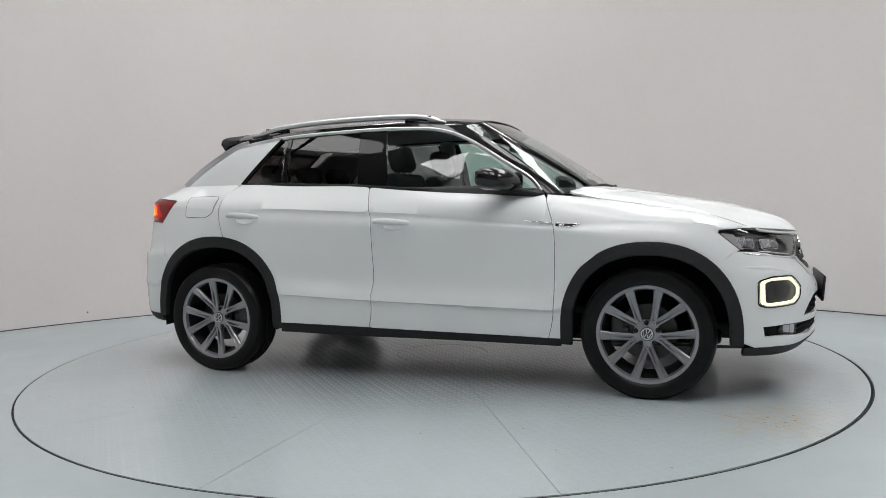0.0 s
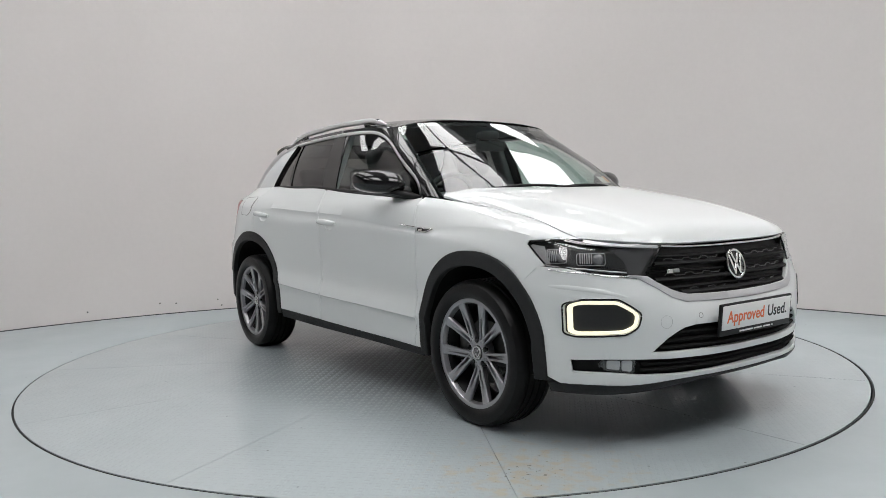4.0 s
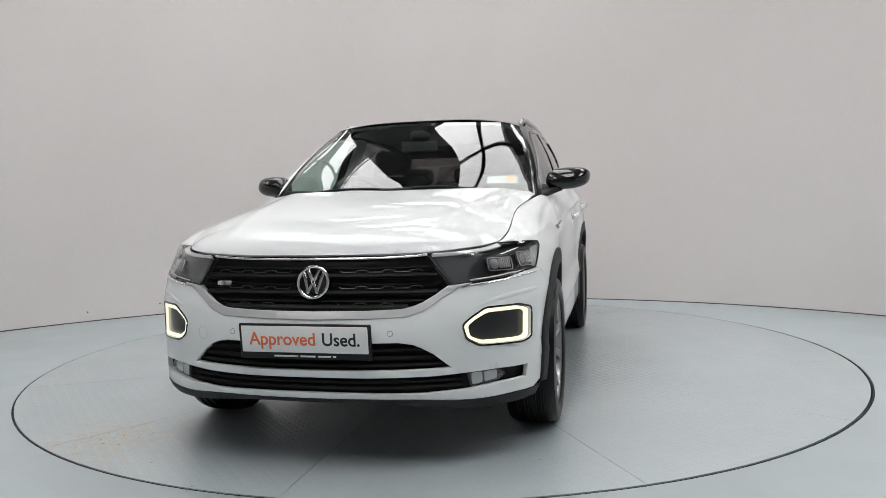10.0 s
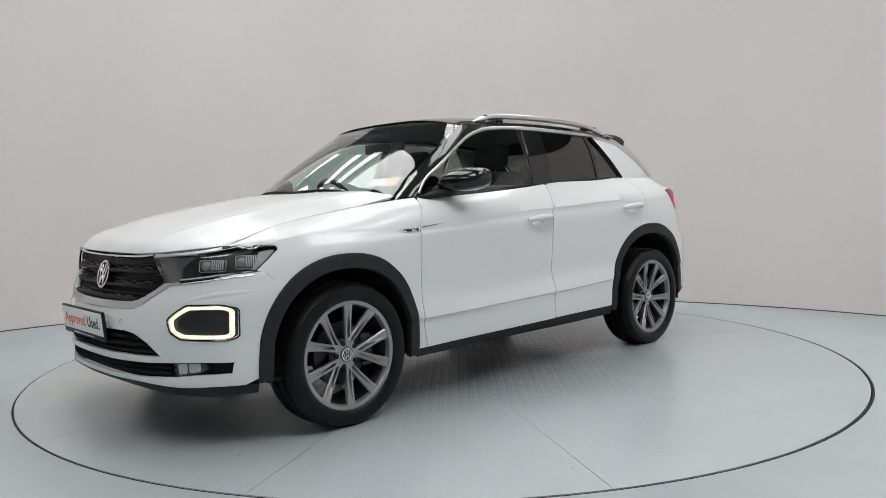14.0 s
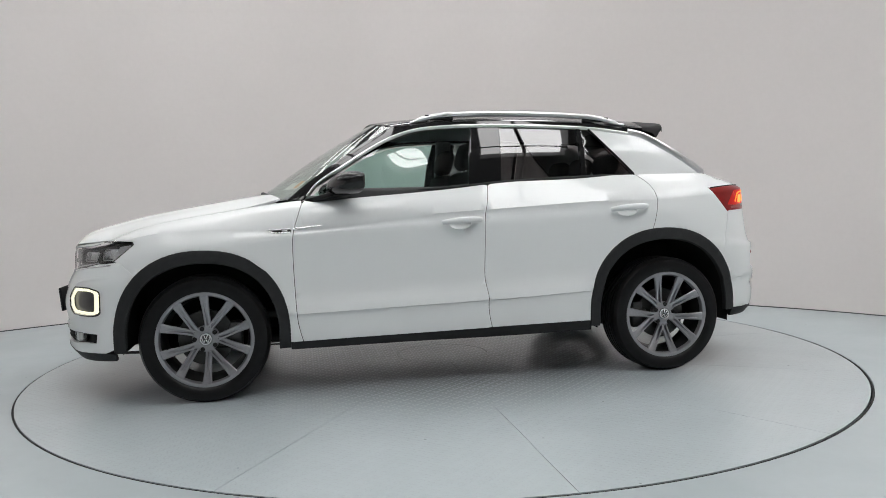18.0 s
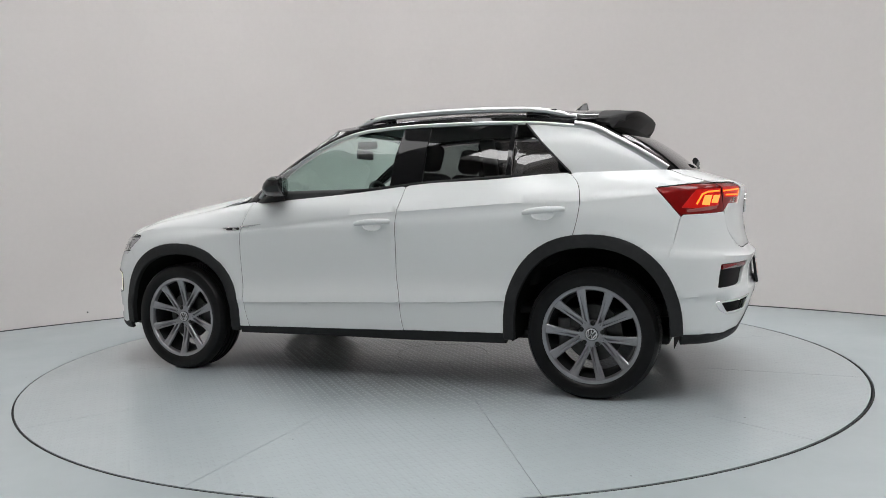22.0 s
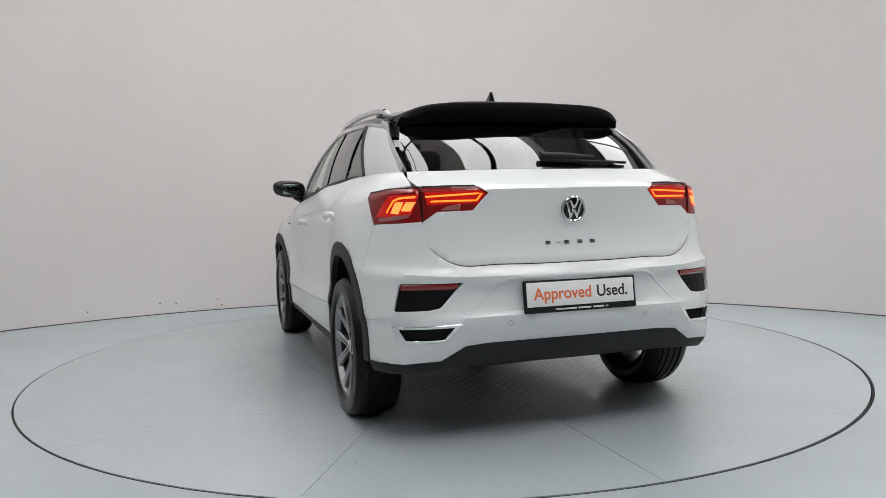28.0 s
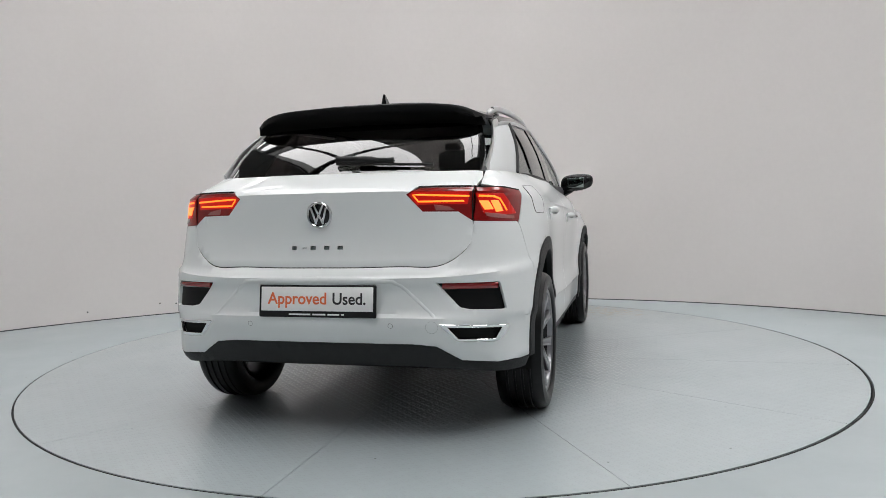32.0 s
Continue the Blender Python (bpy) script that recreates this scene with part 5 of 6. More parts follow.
def bead(net, uv, radius, off=0.0, flat=1.0, closed=False, sides=8):
    return tube(net.at(uv) + net.normal(uv) * off, radius, sides, flat=flat, closed=closed)


def ring(r0, r1, depth, steps=40):
    """A flat ring with a rounded face, its axis along z."""
    return lathe([(r0, 0), (r0, depth * 0.7), (r0 + (r1 - r0) * 0.3, depth), (r0 + (r1 - r0) * 0.7, depth), (r1, depth * 0.7), (r1, 0)], steps, axis="z")


def writing(text, width, material, parent, m, name):
    cu = bpy.data.curves.new("writing", "FONT")
    cu.body, cu.size, cu.extrude, cu.offset = text, 0.1, 0.004, 0.0018
    tmp = new("writing", cu)
    bpy.context.view_layer.update()
    me = bpy.data.meshes.new_from_object(tmp)
    bpy.data.objects.remove(tmp)
    xs = [v.co.x for v in me.vertices]
    k = width / (max(xs) - min(xs))
    x0 = min(xs)
    for v in me.vertices:
        v.co = Vector(((v.co.x - x0) * k, v.co.y * k * 1.04, v.co.z * 0.12))
    me.transform(m)
    me.name = name
    me.materials.append(material)
    ob = new(name, me)
    ob.parent = parent
    return ob


def emblem(name, radius, m, parent):
    """A plain chrome ring on a black disc, with slanted chrome bars."""
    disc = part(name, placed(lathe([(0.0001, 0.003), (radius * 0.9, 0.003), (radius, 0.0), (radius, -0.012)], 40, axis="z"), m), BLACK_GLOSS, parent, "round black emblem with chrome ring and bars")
    part("emblem_ring", placed(ring(radius * 0.84, radius, 0.008), m), CHROME, disc)
    bars = ((-0.44, -0.02, 1.30, 17), (0.44, -0.02, 1.30, -17), (-0.17, -0.36, 0.78, -24), (0.17, -0.36, 0.78, 24), (-0.19, 0.38, 0.80, 24), (0.19, 0.38, 0.80, -24))
    for x, y, ln, deg in bars:
        bm = box((radius * 0.17, radius * ln * 0.92, 0.006), (0, 0, 0.005), bevel=0.0015)
        placed(bm, Matrix.Translation((x * radius, y * radius, 0)) @ Matrix.Rotation(radians(deg), 4, "Z"))
        part("emblem_bar", placed(bm, m), CHROME, disc)


def number_plate(car, front):
    """Dealer's plate in a black frame."""
    if front:
        m = Matrix(((0, 0, 1, 2.108), (1, 0, 0, -0.002), (0, 1, 0, 0.506), (0, 0, 0, 1))) @ Matrix.Rotation(radians(5), 4, "X")
    else:
        m = Matrix(((0, 0, -1, -2.108), (-1, 0, 0, 0.0), (0, 1, 0, 0.612), (0, 0, 0, 1))) @ Matrix.Rotation(radians(-7), 4, "X")
    frame_ = part("number_plate", placed(box((0.528, 0.136, 0.014), (0, 0, 0), bevel=0.006), m), DARK, car, "white dealer plate in a black frame")
    part("plate_face", placed(box((0.504, 0.101, 0.004), (0, 0.009, 0.0075), bevel=0.0015), m), PLATE_WHITE, frame_, "white plate face")
    t = m @ Matrix.Translation((-0.222, -0.012, 0.0097))
    writing("Approved", 0.268, INK_ORANGE, frame_, t, "plate_writing")
    writing("Used.", 0.146, INK_BLACK, frame_, m @ Matrix.Translation((0.074, -0.012, 0.0097)), "plate_writing")
    for x, w in ((-0.075, 0.098), (0.012, 0.060), (0.078, 0.052), (0.118, 0.012)):
        part("lettering_bar", placed(box((w, 0.0065, 0.001), (x, -0.0555, 0.0078)), m), INK_WHITE, frame_)


def build_front(car):
    F, S = BODY.front, BODY.side
    # grille: dark back, slats with bright lips, stepped ribs between them
    half = [(0, .803), (.25, .804), (.441, .812), (.480, .760), (.524, .702), (.475, .671), (.433, .646), (.400, .631), (.356, .621), (.200, .615), (0, .613)]
    line = straight(half, .015)
    full = line + [(-a, b) for a, b in line[::-1]][1:-1]
    grille = part("grille", net_panel(BODY, F(full), rim=0.0, off=-0.040), GRILLE_BLACK, car, "black front grille with thin chrome lines")
    for z, w in ((.772, .455), (.742, .478), (.712, .497), (.682, .480), (.655, .430), (.630, .375)):
        big = z in (.742, .682, .630)
        uv = F([(y, z) for y in np.linspace(-w, w, 60)])
        part("slat", bead(BODY, uv, 0.0105 if big else 0.007, -0.016 if big else -0.026, flat=1.5), GRILLE_BLACK, grille)
        if big:
            part("slat_line", bead(BODY, [(u, v - 0.07) for u, v in uv], 0.0015, -0.006, sides=6), SATIN, grille, "thin bright line")
    for z, w in ((.764, .44), (.704, .47), (.645, .36)):
        for sgn in (1, -1):
            ys, pts = 0.10, []
            while ys < w:
                for dy, dz in ((0, 0), (0.012, -0.008), (0.062, -0.008), (0.074, 0)):
                    pts.append((sgn * (ys + dy), z + dz))
                ys += 0.105
            part("grille_rib", bead(BODY, F([p for p in pts if abs(p[0]) < w]), 0.0022, -0.014, sides=6), LAMP_MASK, grille)
    uv = F([(y, .806 + 0.012 * (abs(y) / .44) ** 4) for y in np.linspace(-.442, .442, 60)])
    part("grille_top_strip", bead(BODY, uv, 0.0045, -0.003, flat=0.7), CHROME, car, "chrome strip over the grille")
    low2 = straight([(0, .581), (.2, .584), (.375, .590), (.435, .611), (.495, .652), (.560, .692), (.600, .703)], .015)
    band = straight([(.600, .706), (.524, .698), (.475, .666), (.433, .641), (.400, .628), (.356, .617), (.200, .610), (0, .607)], .015) + low2[:-1]
    band = F(low2 + band[:-len(low2) + 1])
    band = band + [(-u, v) for u, v in band[::-1] if u > 1e-6]
    part("grille_low_strip", net_panel(BODY, band, rim=0.012, off=0.004), SILVER_BAND, car, "broad silver strip under the grille")
    m = frame_at(BODY, F([(0.0, .718)])[0], -0.004)
    emblem("front_emblem", 0.066, m, car)
    m = frame_at(BODY, F([(-.395, .712)])[0], 0.0)
    bm = box((0.030, 0.018, 0.006), (-0.016, 0, 0), bevel=0.002)
    badge = part("grille_badge", placed(bm, m), CHROME, car, "small chrome badge on the grille")
    part("badge_bar", placed(box((0.034, 0.016, 0.005), (0.018, 0.001, 0), bevel=0.002), m), TRIM_GREY, badge)
    # headlamps
    for sgn in (1, -1):
        edge = np.linspace(F([(.446, .815)])[0][0], top_uv(1.748, 1.748, 0)[0][0], 26)
        lamp_uv = [(u, VTOP - 0.02) for u in edge] + S(straight(shift(LAMP_SIDE[1:], 0, -.001), .012)) + F(straight(LAMP_LOW, .012)) + F(straight([(.522, .703), (.482, .758), (.447, .810)], .012))[1:]
        if sgn < 0:
            lamp_uv = [(-u, v) for u, v in lamp_uv]
        lamp = part("headlamp", net_panel(BODY, lamp_uv, rim=0.0, off=-0.030), LAMP_DARK, car, "dark headlamp with two projector modules")
        part("lamp_rim", bead(BODY, lamp_uv, 0.0045, -0.004, closed=True, sides=6), BLACK_GLOSS, lamp)
        part("lamp_lens", net_panel(BODY, lamp_uv, rim=0.0, off=-0.001), LENS_CLEAR, lamp, "clear headlamp lens")
        side = (lambda q: [(-u, v) for u, v in S(q)]) if sgn < 0 else S
        # matt grey inner mask, projector modules with bright fins, clear outer end
        mask = F(straight([(.640, .818), (.470, .806), (.540, .706), (.588, .710), (.601, .763), (.628, .795), (.640, .818)], .02))[:-1]
        part("lamp_mask", net_panel(BODY, [(sgn * u, v) for u, v in mask], rim=0.0, off=-0.014), LAMP_MASK, lamp, "matt grey lamp mask")
        for x, z, w, h in ((1.828, .776, .112, .050), (1.712, .789, .092, .058)):
            fm = frame_at(BODY, side([(x, z)])[0], -0.024)
            mod = part("projector_module", placed(box((w, h, 0.010), (0, 0, 0), bevel=0.004, segments=2), fm), LAMP_DARK, lamp, "dark projector module with silver fins")
            edge_ = [(q[0], q[1], 0.008) for q in rounded([(-w / 2, -h / 2), (w / 2, -h / 2), (w / 2, h / 2), (-w / 2, h / 2)], .010)]
            part("module_frame", placed(tube(edge_, 0.0017, 6, closed=True), fm), LAMP_FIN, mod)
            part("projector_lens", placed(lathe([(0.0001, 0.016), (0.012, 0.015), (0.020, 0.011), (0.0245, 0.0)], 24, axis="z"), fm @ Matrix.Translation((-sgn * w * 0.25, 0, 0.003))), LAMP_LENS, mod)
            for k in range(6):
                part("lamp_fin", placed(box((0.0046, h * 0.78, 0.008), (sgn * (-w * 0.02 + 0.0090 * k), 0.002, 0.009), bevel=0.001), fm), LAMP_FIN, mod)
        end = side(straight([(1.660, .826), (1.606, .834), (1.598, .829), (1.687, .754), (1.704, .754), (1.660, .826)], .015))[:-1]
        part("lamp_end", net_panel(BODY, end, rim=0.0, off=-0.010), LAMP_FIN, lamp, "clear pale outer end")
        part("light_guide", bead(BODY, side(straight([(1.919, .717), (1.821, .737), (1.700, .746)], .02)), 0.003, -0.008), LAMP_SILVER, lamp, "silver light guide")
        cut = [(u, BODY.vs[int(np.searchsorted(BODY.G[int(u / BODY.L * (BODY.nu - 1)), :, 2], BODY.G[int(u / BODY.L * (BODY.nu - 1)), -1, 2] - 0.011))]) for u in edge[1:-1]]
        brow = [(u, VTOP - 0.03) for u in edge[1:-1]] + cut[::-1]
        part("brow_strip", net_panel(BODY, [(sgn * u, v) for u, v in brow], step=0.015, rim=0.006, off=0.001), LAMP_FIN, lamp, "silver brow strip")
        part("lamp_underline", bead(BODY, side(straight([(1.938, .690), (1.908, .699), (1.824, .717), (1.700, .731)], .02)), 0.0032, 0.001), CHROME, car, "chrome line under the headlamp")
        uv = side(curve([(1.945, .618), (1.875, .647), (1.806, .660), (1.700, .667)], .012))
        swell = [0.0166 + 0.0030 * math.sin(math.pi * q) ** 0.6 for q in np.linspace(0.001, 0.999, len(uv)).tolist()]
        part("bumper_crease", bead(BODY, uv, swell, -0.0170, sides=24), PAINT, car)
        # daytime lamp: glowing ring in a dark pocket
        drl = rounded([(.582, .551), (.612, .577), (.658, .607), (.769, .608), (.801, .594), (.799, .485), (.781, .476), (.635, .479), (.594, .502)], .014)
        core = rounded([(.592, .549), (.618, .571), (.662, .596), (.768, .598), (.791, .589), (.789, .493), (.775, .486), (.639, .488), (.600, .507)], .012)
        out = rounded([(.573, .553), (.608, .583), (.655, .614), (.770, .616), (.810, .599), (.808, .479), (.784, .468), (.631, .471), (.587, .499)], .014)
        fl = (lambda q: [(-u, v) for u, v in q]) if sgn < 0 else (lambda q: q)
        pocket = part("daytime_lamp", net_panel(BODY, fl(F(out)), rim=0.0, off=-0.022), LAMP_DARK, car, "daytime lamp pocket with a glowing ring")
        part("glow_ring", net_panel(BODY, fl(F(drl)), [fl(F(core))], step=0.012, rim=0.010, off=-0.004), GLOW_WHITE, pocket, "lit white daytime-lamp ring")
        part("pocket_rim", bead(BODY, fl(F(out)), 0.004, 0.0, closed=True, sides=6), BLACK_GLOSS, pocket)
        # fog lamp at the end of the low intake
        bm = net_panel(BODY, fl(F(rounded([(.590, .368), (.700, .373), (.720, .350), (.690, .330), (.600, .315)], .008))), rim=0.01, off=-0.016)
        fog = part("fog_lamp", bm, LAMP_DARK, car, "clear fog lamp with silver reflector")
        part("fog_reflector", net_panel(BODY, fl(F(rounded([(.603, .364), (.640, .366), (.640, .328), (.606, .322)], .006))), rim=0.004, off=-0.010), LAMP_FIN, fog)
        part("fog_reflector", net_panel(BODY, fl(F(rounded([(.648, .366), (.692, .368), (.692, .338), (.650, .330)], .006))), rim=0.004, off=-0.010), LAMP_FIN, fog)
        part("fog_lens", net_panel(BODY, fl(F(rounded([(.588, .369), (.702, .374), (.722, .350), (.692, .329), (.598, .314)], .008))), rim=0.0, off=-0.004), LENS_CLEAR, fog)
    # intakes: dark backs with slats
    up = [(0, .499), (.25, .501), (.347, .501), (.402, .492), (.431, .479), (.475, .452), (.540, .391), (.464, .389), (.238, .389), (0, .387)]
    line = straight(up, .015)
    back = part("upper_intake", net_panel(BODY, F(line + [(-a, b) for a, b in line[::-1]][1:-1]), rim=0.0, off=-0.03), GRILLE_BLACK, car, "black lower air intake")
    for z, w in ((.470, .44), (.438, .475), (.410, .50)):
        part("intake_slat", bead(BODY, F([(y, z) for y in np.linspace(-w, w, 40)]), 0.008, -0.018, flat=1.4), LINER, back)
    lo = [(0, .368), (.238, .368), (.464, .369), (.579, .374), (.700, .380), (.798, .378), (.790, .323), (.690, .318), (.578, .303), (.425, .296), (.237, .299), (0, .301)]
    line = straight(lo, .015)
    back = part("lower_intake", net_panel(BODY, F(line + [(-a, b) for a, b in line[::-1]][1:-1]), rim=0.0, off=-0.03), GRILLE_BLACK, car, "black low air intake")
    for dz in (0.022, 0.044):
        uv = F([(y, .303 + dz) for y in np.linspace(-.57, .57, 50)])
        part("intake_slat", bead(BODY, uv, 0.007, -0.016, flat=1.4), LINER, back)
    number_plate(car, True)
    for y, z in ((-.321, .532), (.318, .532)):
        part("parking_sensor", placed(ring(0.0095, 0.0108, 0.0008, 20), frame_at(BODY, F([(y, z)])[0], 0.0002)), CLADDING, car)
    part("tow_cover", placed(ring(0.0250, 0.0259, 0.0005, 32), frame_at(BODY, F([(-.478, .516)])[0], 0.0002)), TRIM_GREY, car, "round tow-eye cover seam")


def build_rear(car):
    R, S = BODY.rear, BODY.side
    fl = lambda q: [(2 * BODY.L - u, v) for u, v in q]
    for sgn in (1, -1):
        g = (lambda q: q) if sgn > 0 else fl
        uv = R(straight([(.6485, 1.079), (.700, 1.078)], .012)) + S(straight([(-1.86, 1.076), (-1.660, 1.058), (-1.775, .920)], .012)) + R(straight([(.800, .927), (.6485, .936)], .012))
        lamp = part("tail_lamp", net_panel(BODY, g(uv), rim=0.015, off=-0.001), LAMP_RED, car, "red tail lamp with glowing orange bars")
        part("lamp_top", bead(BODY, g(R([(.645, 1.076), (.690, 1.074)]) + S([(-1.80, 1.072), (-1.665, 1.060)])), 0.0035, 0.001, flat=0.8), BLACK_GLOSS, lamp)
        quad = lambda q: straight([tuple(p) for p in q] + [tuple(q[0])], .02)[:-1]
        part("glow_bar", bead(BODY, g(S(straight([(-1.843, .974), (-1.869, 1.022), (-1.894, 1.033), (-1.943, 1.037)], .02))), 0.005, -0.001, flat=0.6), GLOW_AMBER, lamp, "lit orange light bar")
        part("red_glow", net_panel(BODY, g(quad(S([(-1.775, .958), (-1.842, 1.044), (-1.950, 1.048), (-1.938, .964)]))), rim=0.002, off=-0.0002), GLOW_RED, lamp, "lit red lamp field")
        for q in ([(-1.866, .972), (-1.880, 1.015), (-1.910, 1.016), (-1.898, .969)], [(-1.907, .981), (-1.919, 1.016), (-1.945, 1.017), (-1.934, .980)]):
            part("brake_block", net_panel(BODY, g(quad(S(q))), rim=0.002, off=0.002), GLOW_BLOCK, lamp, "lit amber brake light block")
        part("reverse_strip", net_panel(BODY, g(quad(S([(-1.800, .949), (-1.883, .959), (-1.935, .967), (-1.931, .953), (-1.801, .937)]))), rim=0.002, off=0.001), LENS_PINK, lamp, "clear reversing strip")
        uv = R(straight([(.6455, 1.080), (.426, 1.080), (.381, 1.048), (.446, .978), (.589, .975), (.6445, .938)], .012))
        inner = part("tailgate_lamp", net_panel(BODY, g(uv), rim=0.012, off=-0.006), LAMP_RED, car, "red tailgate lamp with glowing orange bars")
        part("lamp_top", bead(BODY, g(R([(.634, 1.077), (.52, 1.079), (.426, 1.078)])), 0.0035, 0.001, flat=0.8), BLACK_GLOSS, inner)
        part("glow_bar", bead(BODY, g(R(straight([(.632, 1.037), (.407, 1.047), (.429, 1.018), (.612, 1.017)], .02))), 0.0036, -0.0045, flat=0.6), GLOW_AMBER, inner, "lit orange light bar")
        part("red_glow", net_panel(BODY, g(quad(R([(.634, 1.056), (.415, 1.060), (.392, 1.046), (.424, 1.006), (.626, 1.004)]))), rim=0.002, off=-0.0052), GLOW_RED, inner, "lit red lamp field")
        part("reverse_lens", net_panel(BODY, g(quad(R([(.575, .981), (.555, .993), (.493, 1.004), (.501, .981)]))), rim=0.002, off=-0.004), LENS_PINK, inner, "clear reversing lens")
    m = frame_at(BODY, R([(0.0, .972)])[0], 0.003)
    emblem("rear_emblem", 0.056, m, car)
    for y0, y1, h in ((.132, .110, .020), (.083, .063, .004), (.045, .021, .020), (-.017, -.041, .020), (-.078, -.102, .020)):
        m = frame_at(BODY, R([((y0 + y1) / 2, .832)])[0], 0.002)
        part("model_lettering", placed(box((y0 - y1, h * 0.8, 0.004), bevel=0.0012), m), MIRROR, car, "dark chrome lettering drawn as plain bar")
    number_plate(car, False)
    for y, z in ((.318, .512), (-.318, .512)):
        part("parking_sensor", placed(ring(0.0095, 0.0108, 0.0008, 20), frame_at(BODY, R([(y, z)])[0], 0.0004)), CLADDING, car)
    part("tow_cover", placed(ring(0.0250, 0.0259, 0.0005, 32), frame_at(BODY, R([(-.488, .505)])[0], 0.0004)), TRIM_GREY, car, "round tow-eye cover seam")
    # plate hood: lip over the plate and the slanting edges beside it
    line = straight([(.500, .545), (.400, .640), (.365, .674), (.330, .692), (.25, .696), (0, .698)], .02)
    uv = R(line + [(-a, b) for a, b in line[::-1]][1:])
    swell = [0.0126 + 0.0030 * math.sin(math.pi * q) ** 0.4 for q in np.linspace(0.001, 0.999, len(uv)).tolist()]
    part("plate_hood", bead(BODY, uv, swell, -0.0122, sides=20), PAINT, car, "white edge round the plate recess")
    # rear wiper
    W = CABIN
    uv = [(W.L + dy, 0.36 - 0.10 * dy / 0.4) for dy in np.linspace(-0.02, 0.24, 14)]
    arm = part("rear_wiper", tube(W.at(uv) + W.normal(uv) * 0.022, [0.020] + [0.017] * 8 + [0.012] * 5, 8, flat=0.8), DARK, car, "black rear window wiper")
    uv = [(W.L + dy, 0.30 - 0.10 * dy / 0.4) for dy in np.linspace(-0.02, 0.42, 16)]
    part("wiper_blade", tube(W.at(uv) + W.normal(uv) * 0.010, 0.007, 6), DARK, arm)


def build_sides(car):
    S = BODY.side
    for sgn in (1, -1):
        g = (lambda bm: bm) if sgn > 0 else mirrored
        # door handles
        for name, x0, x1, z0, z1 in HANDLES:
            xs = np.linspace(0, 1, 15)
            uv = S([(x0 + (x1 - x0) * q, z0 + (z1 - z0) * q) for q in xs])
            lift = [0.004 + 0.034 * math.sin(math.pi * min(max(q, 0.02), 0.98)) ** 0.45 for q in xs]
            pts = BODY.at(uv) + BODY.normal(uv) * np.array(lift)[:, None]
            rad = [0.011 + 0.007 * math.sin(math.pi * q) ** 0.5 for q in np.clip(xs, 0, 1)]
            h = part(name, g(tube(pts, rad, 10, flat=0.75)), PAINT, car, "white pull handle")
            loop = S(handle_cup(x0, x1, z0, z1))
            mid = np.mean(loop, 0)
            bm = bmesh.new()
            rings = []
            for f, depth in ((1.06, 0.002), (0.97, 0.008), (0.82, 0.015), (0.55, 0.021), (0.25, 0.023)):
                uv = [tuple(mid + (np.array(q) - mid) * f) for q in loop]
                rings.append([bm.verts.new(p) for p in BODY.at(uv) - BODY.normal(uv) * depth])
            for r0, r1 in zip(rings, rings[1:]):
                for k in range(len(loop)):
                    bm.faces.new((r0[k], r0[k - 1], r1[k - 1], r1[k]))
            bm.faces.new(rings[-1])
            bmesh.ops.recalc_face_normals(bm, faces=bm.faces[:])
            part("handle_cup", g(bm), PAINT, h)
        # wing badge with its bright spear
        tip, low, seam = (.922, .884), (.875, .868), (.795, .872)
        uv = S(straight([tip, low, seam, (.795, .888)], .012))
        b = part("wing_badge", g(net_panel(BODY, uv, rim=0.004, off=0.003)), BLACK_GLOSS, car, "black wing badge with chrome edge")
        part("badge_edge", g(bead(BODY, S(straight([(.792, .870), low, tip, (.795, .890)], .012)), 0.003, 0.005)), CHROME, b)
        part("badge_mark", g(placed(box((0.030, 0.009, 0.002), bevel=0.0006), frame_at(BODY, S([(.825, .878)])[0], 0.005))), CHROME, b)
        part("badge_spear", g(bead(BODY, S(straight([(.780, .889), (.632, .905)], .02)), [0.0058, 0.0056, 0.0052, 0.0046, 0.004, 0.003, 0.002, 0.0008], 0.002)), CHROME, car, "thin chrome spear on the front door")
        # mirror
        prof = [(0, .14), (0, .50), (0, .86), (.07, .96), (.25, 1.0), (.50, .97), (.74, .84), (.92, .60), (1.0, .36), (.96, .16), (.80, .03), (.40, 0), (.06, .02)]
        shape = np.array([(.762, .460, .530, 1.090, 1.140), (.778, .440, .560, 1.074, 1.168), (.82, .432, .578, 1.066, 1.184), (.88, .430, .580, 1.068, 1.190),
                          (.935, .432, .570, 1.078, 1.188), (.972, .438, .548, 1.094, 1.180), (.988, .448, .522, 1.112, 1.168), (.994, .460, .496, 1.128, 1.156)])
        fine = gentle(np.arange(8), shape, np.linspace(0, 7, 22))
        secs = [[(x0 + (x1 - x0) * a, y, z0 + (z1 - z0) * b) for a, b in prof] for y, x0, x1, z0, z1 in fine + np.outer(.88 - fine[:, 0], (0, .35, .35, 0, 0))]
        verts, faces, m = [p for s in secs for p in s], [], len(prof)
        for i in range(len(secs) - 1):
            for j in range(m):
                faces.append((i * m + j, i * m + (j + 1) % m, (i + 1) * m + (j + 1) % m, (i + 1) * m + j))
        faces += [tuple(range(m)), tuple(range(len(verts) - m, len(verts)))]
        bm = from_lists(verts, faces)
        bmesh.ops.recalc_face_normals(bm, faces=bm.faces[:])
        sharpen(bm, 50)
        mir = part("door_mirror", g(bm), BLACK_GLOSS, car, "gloss black door mirror")
        bm = box((0.006, 0.125, 0.070), (0.4330, 0.872, 1.128), bevel=0.003, turn=Euler((0, 0, radians(19))).to_matrix())
        part("mirror_glass", g(bm), MIRROR, mir, "mirror glass")
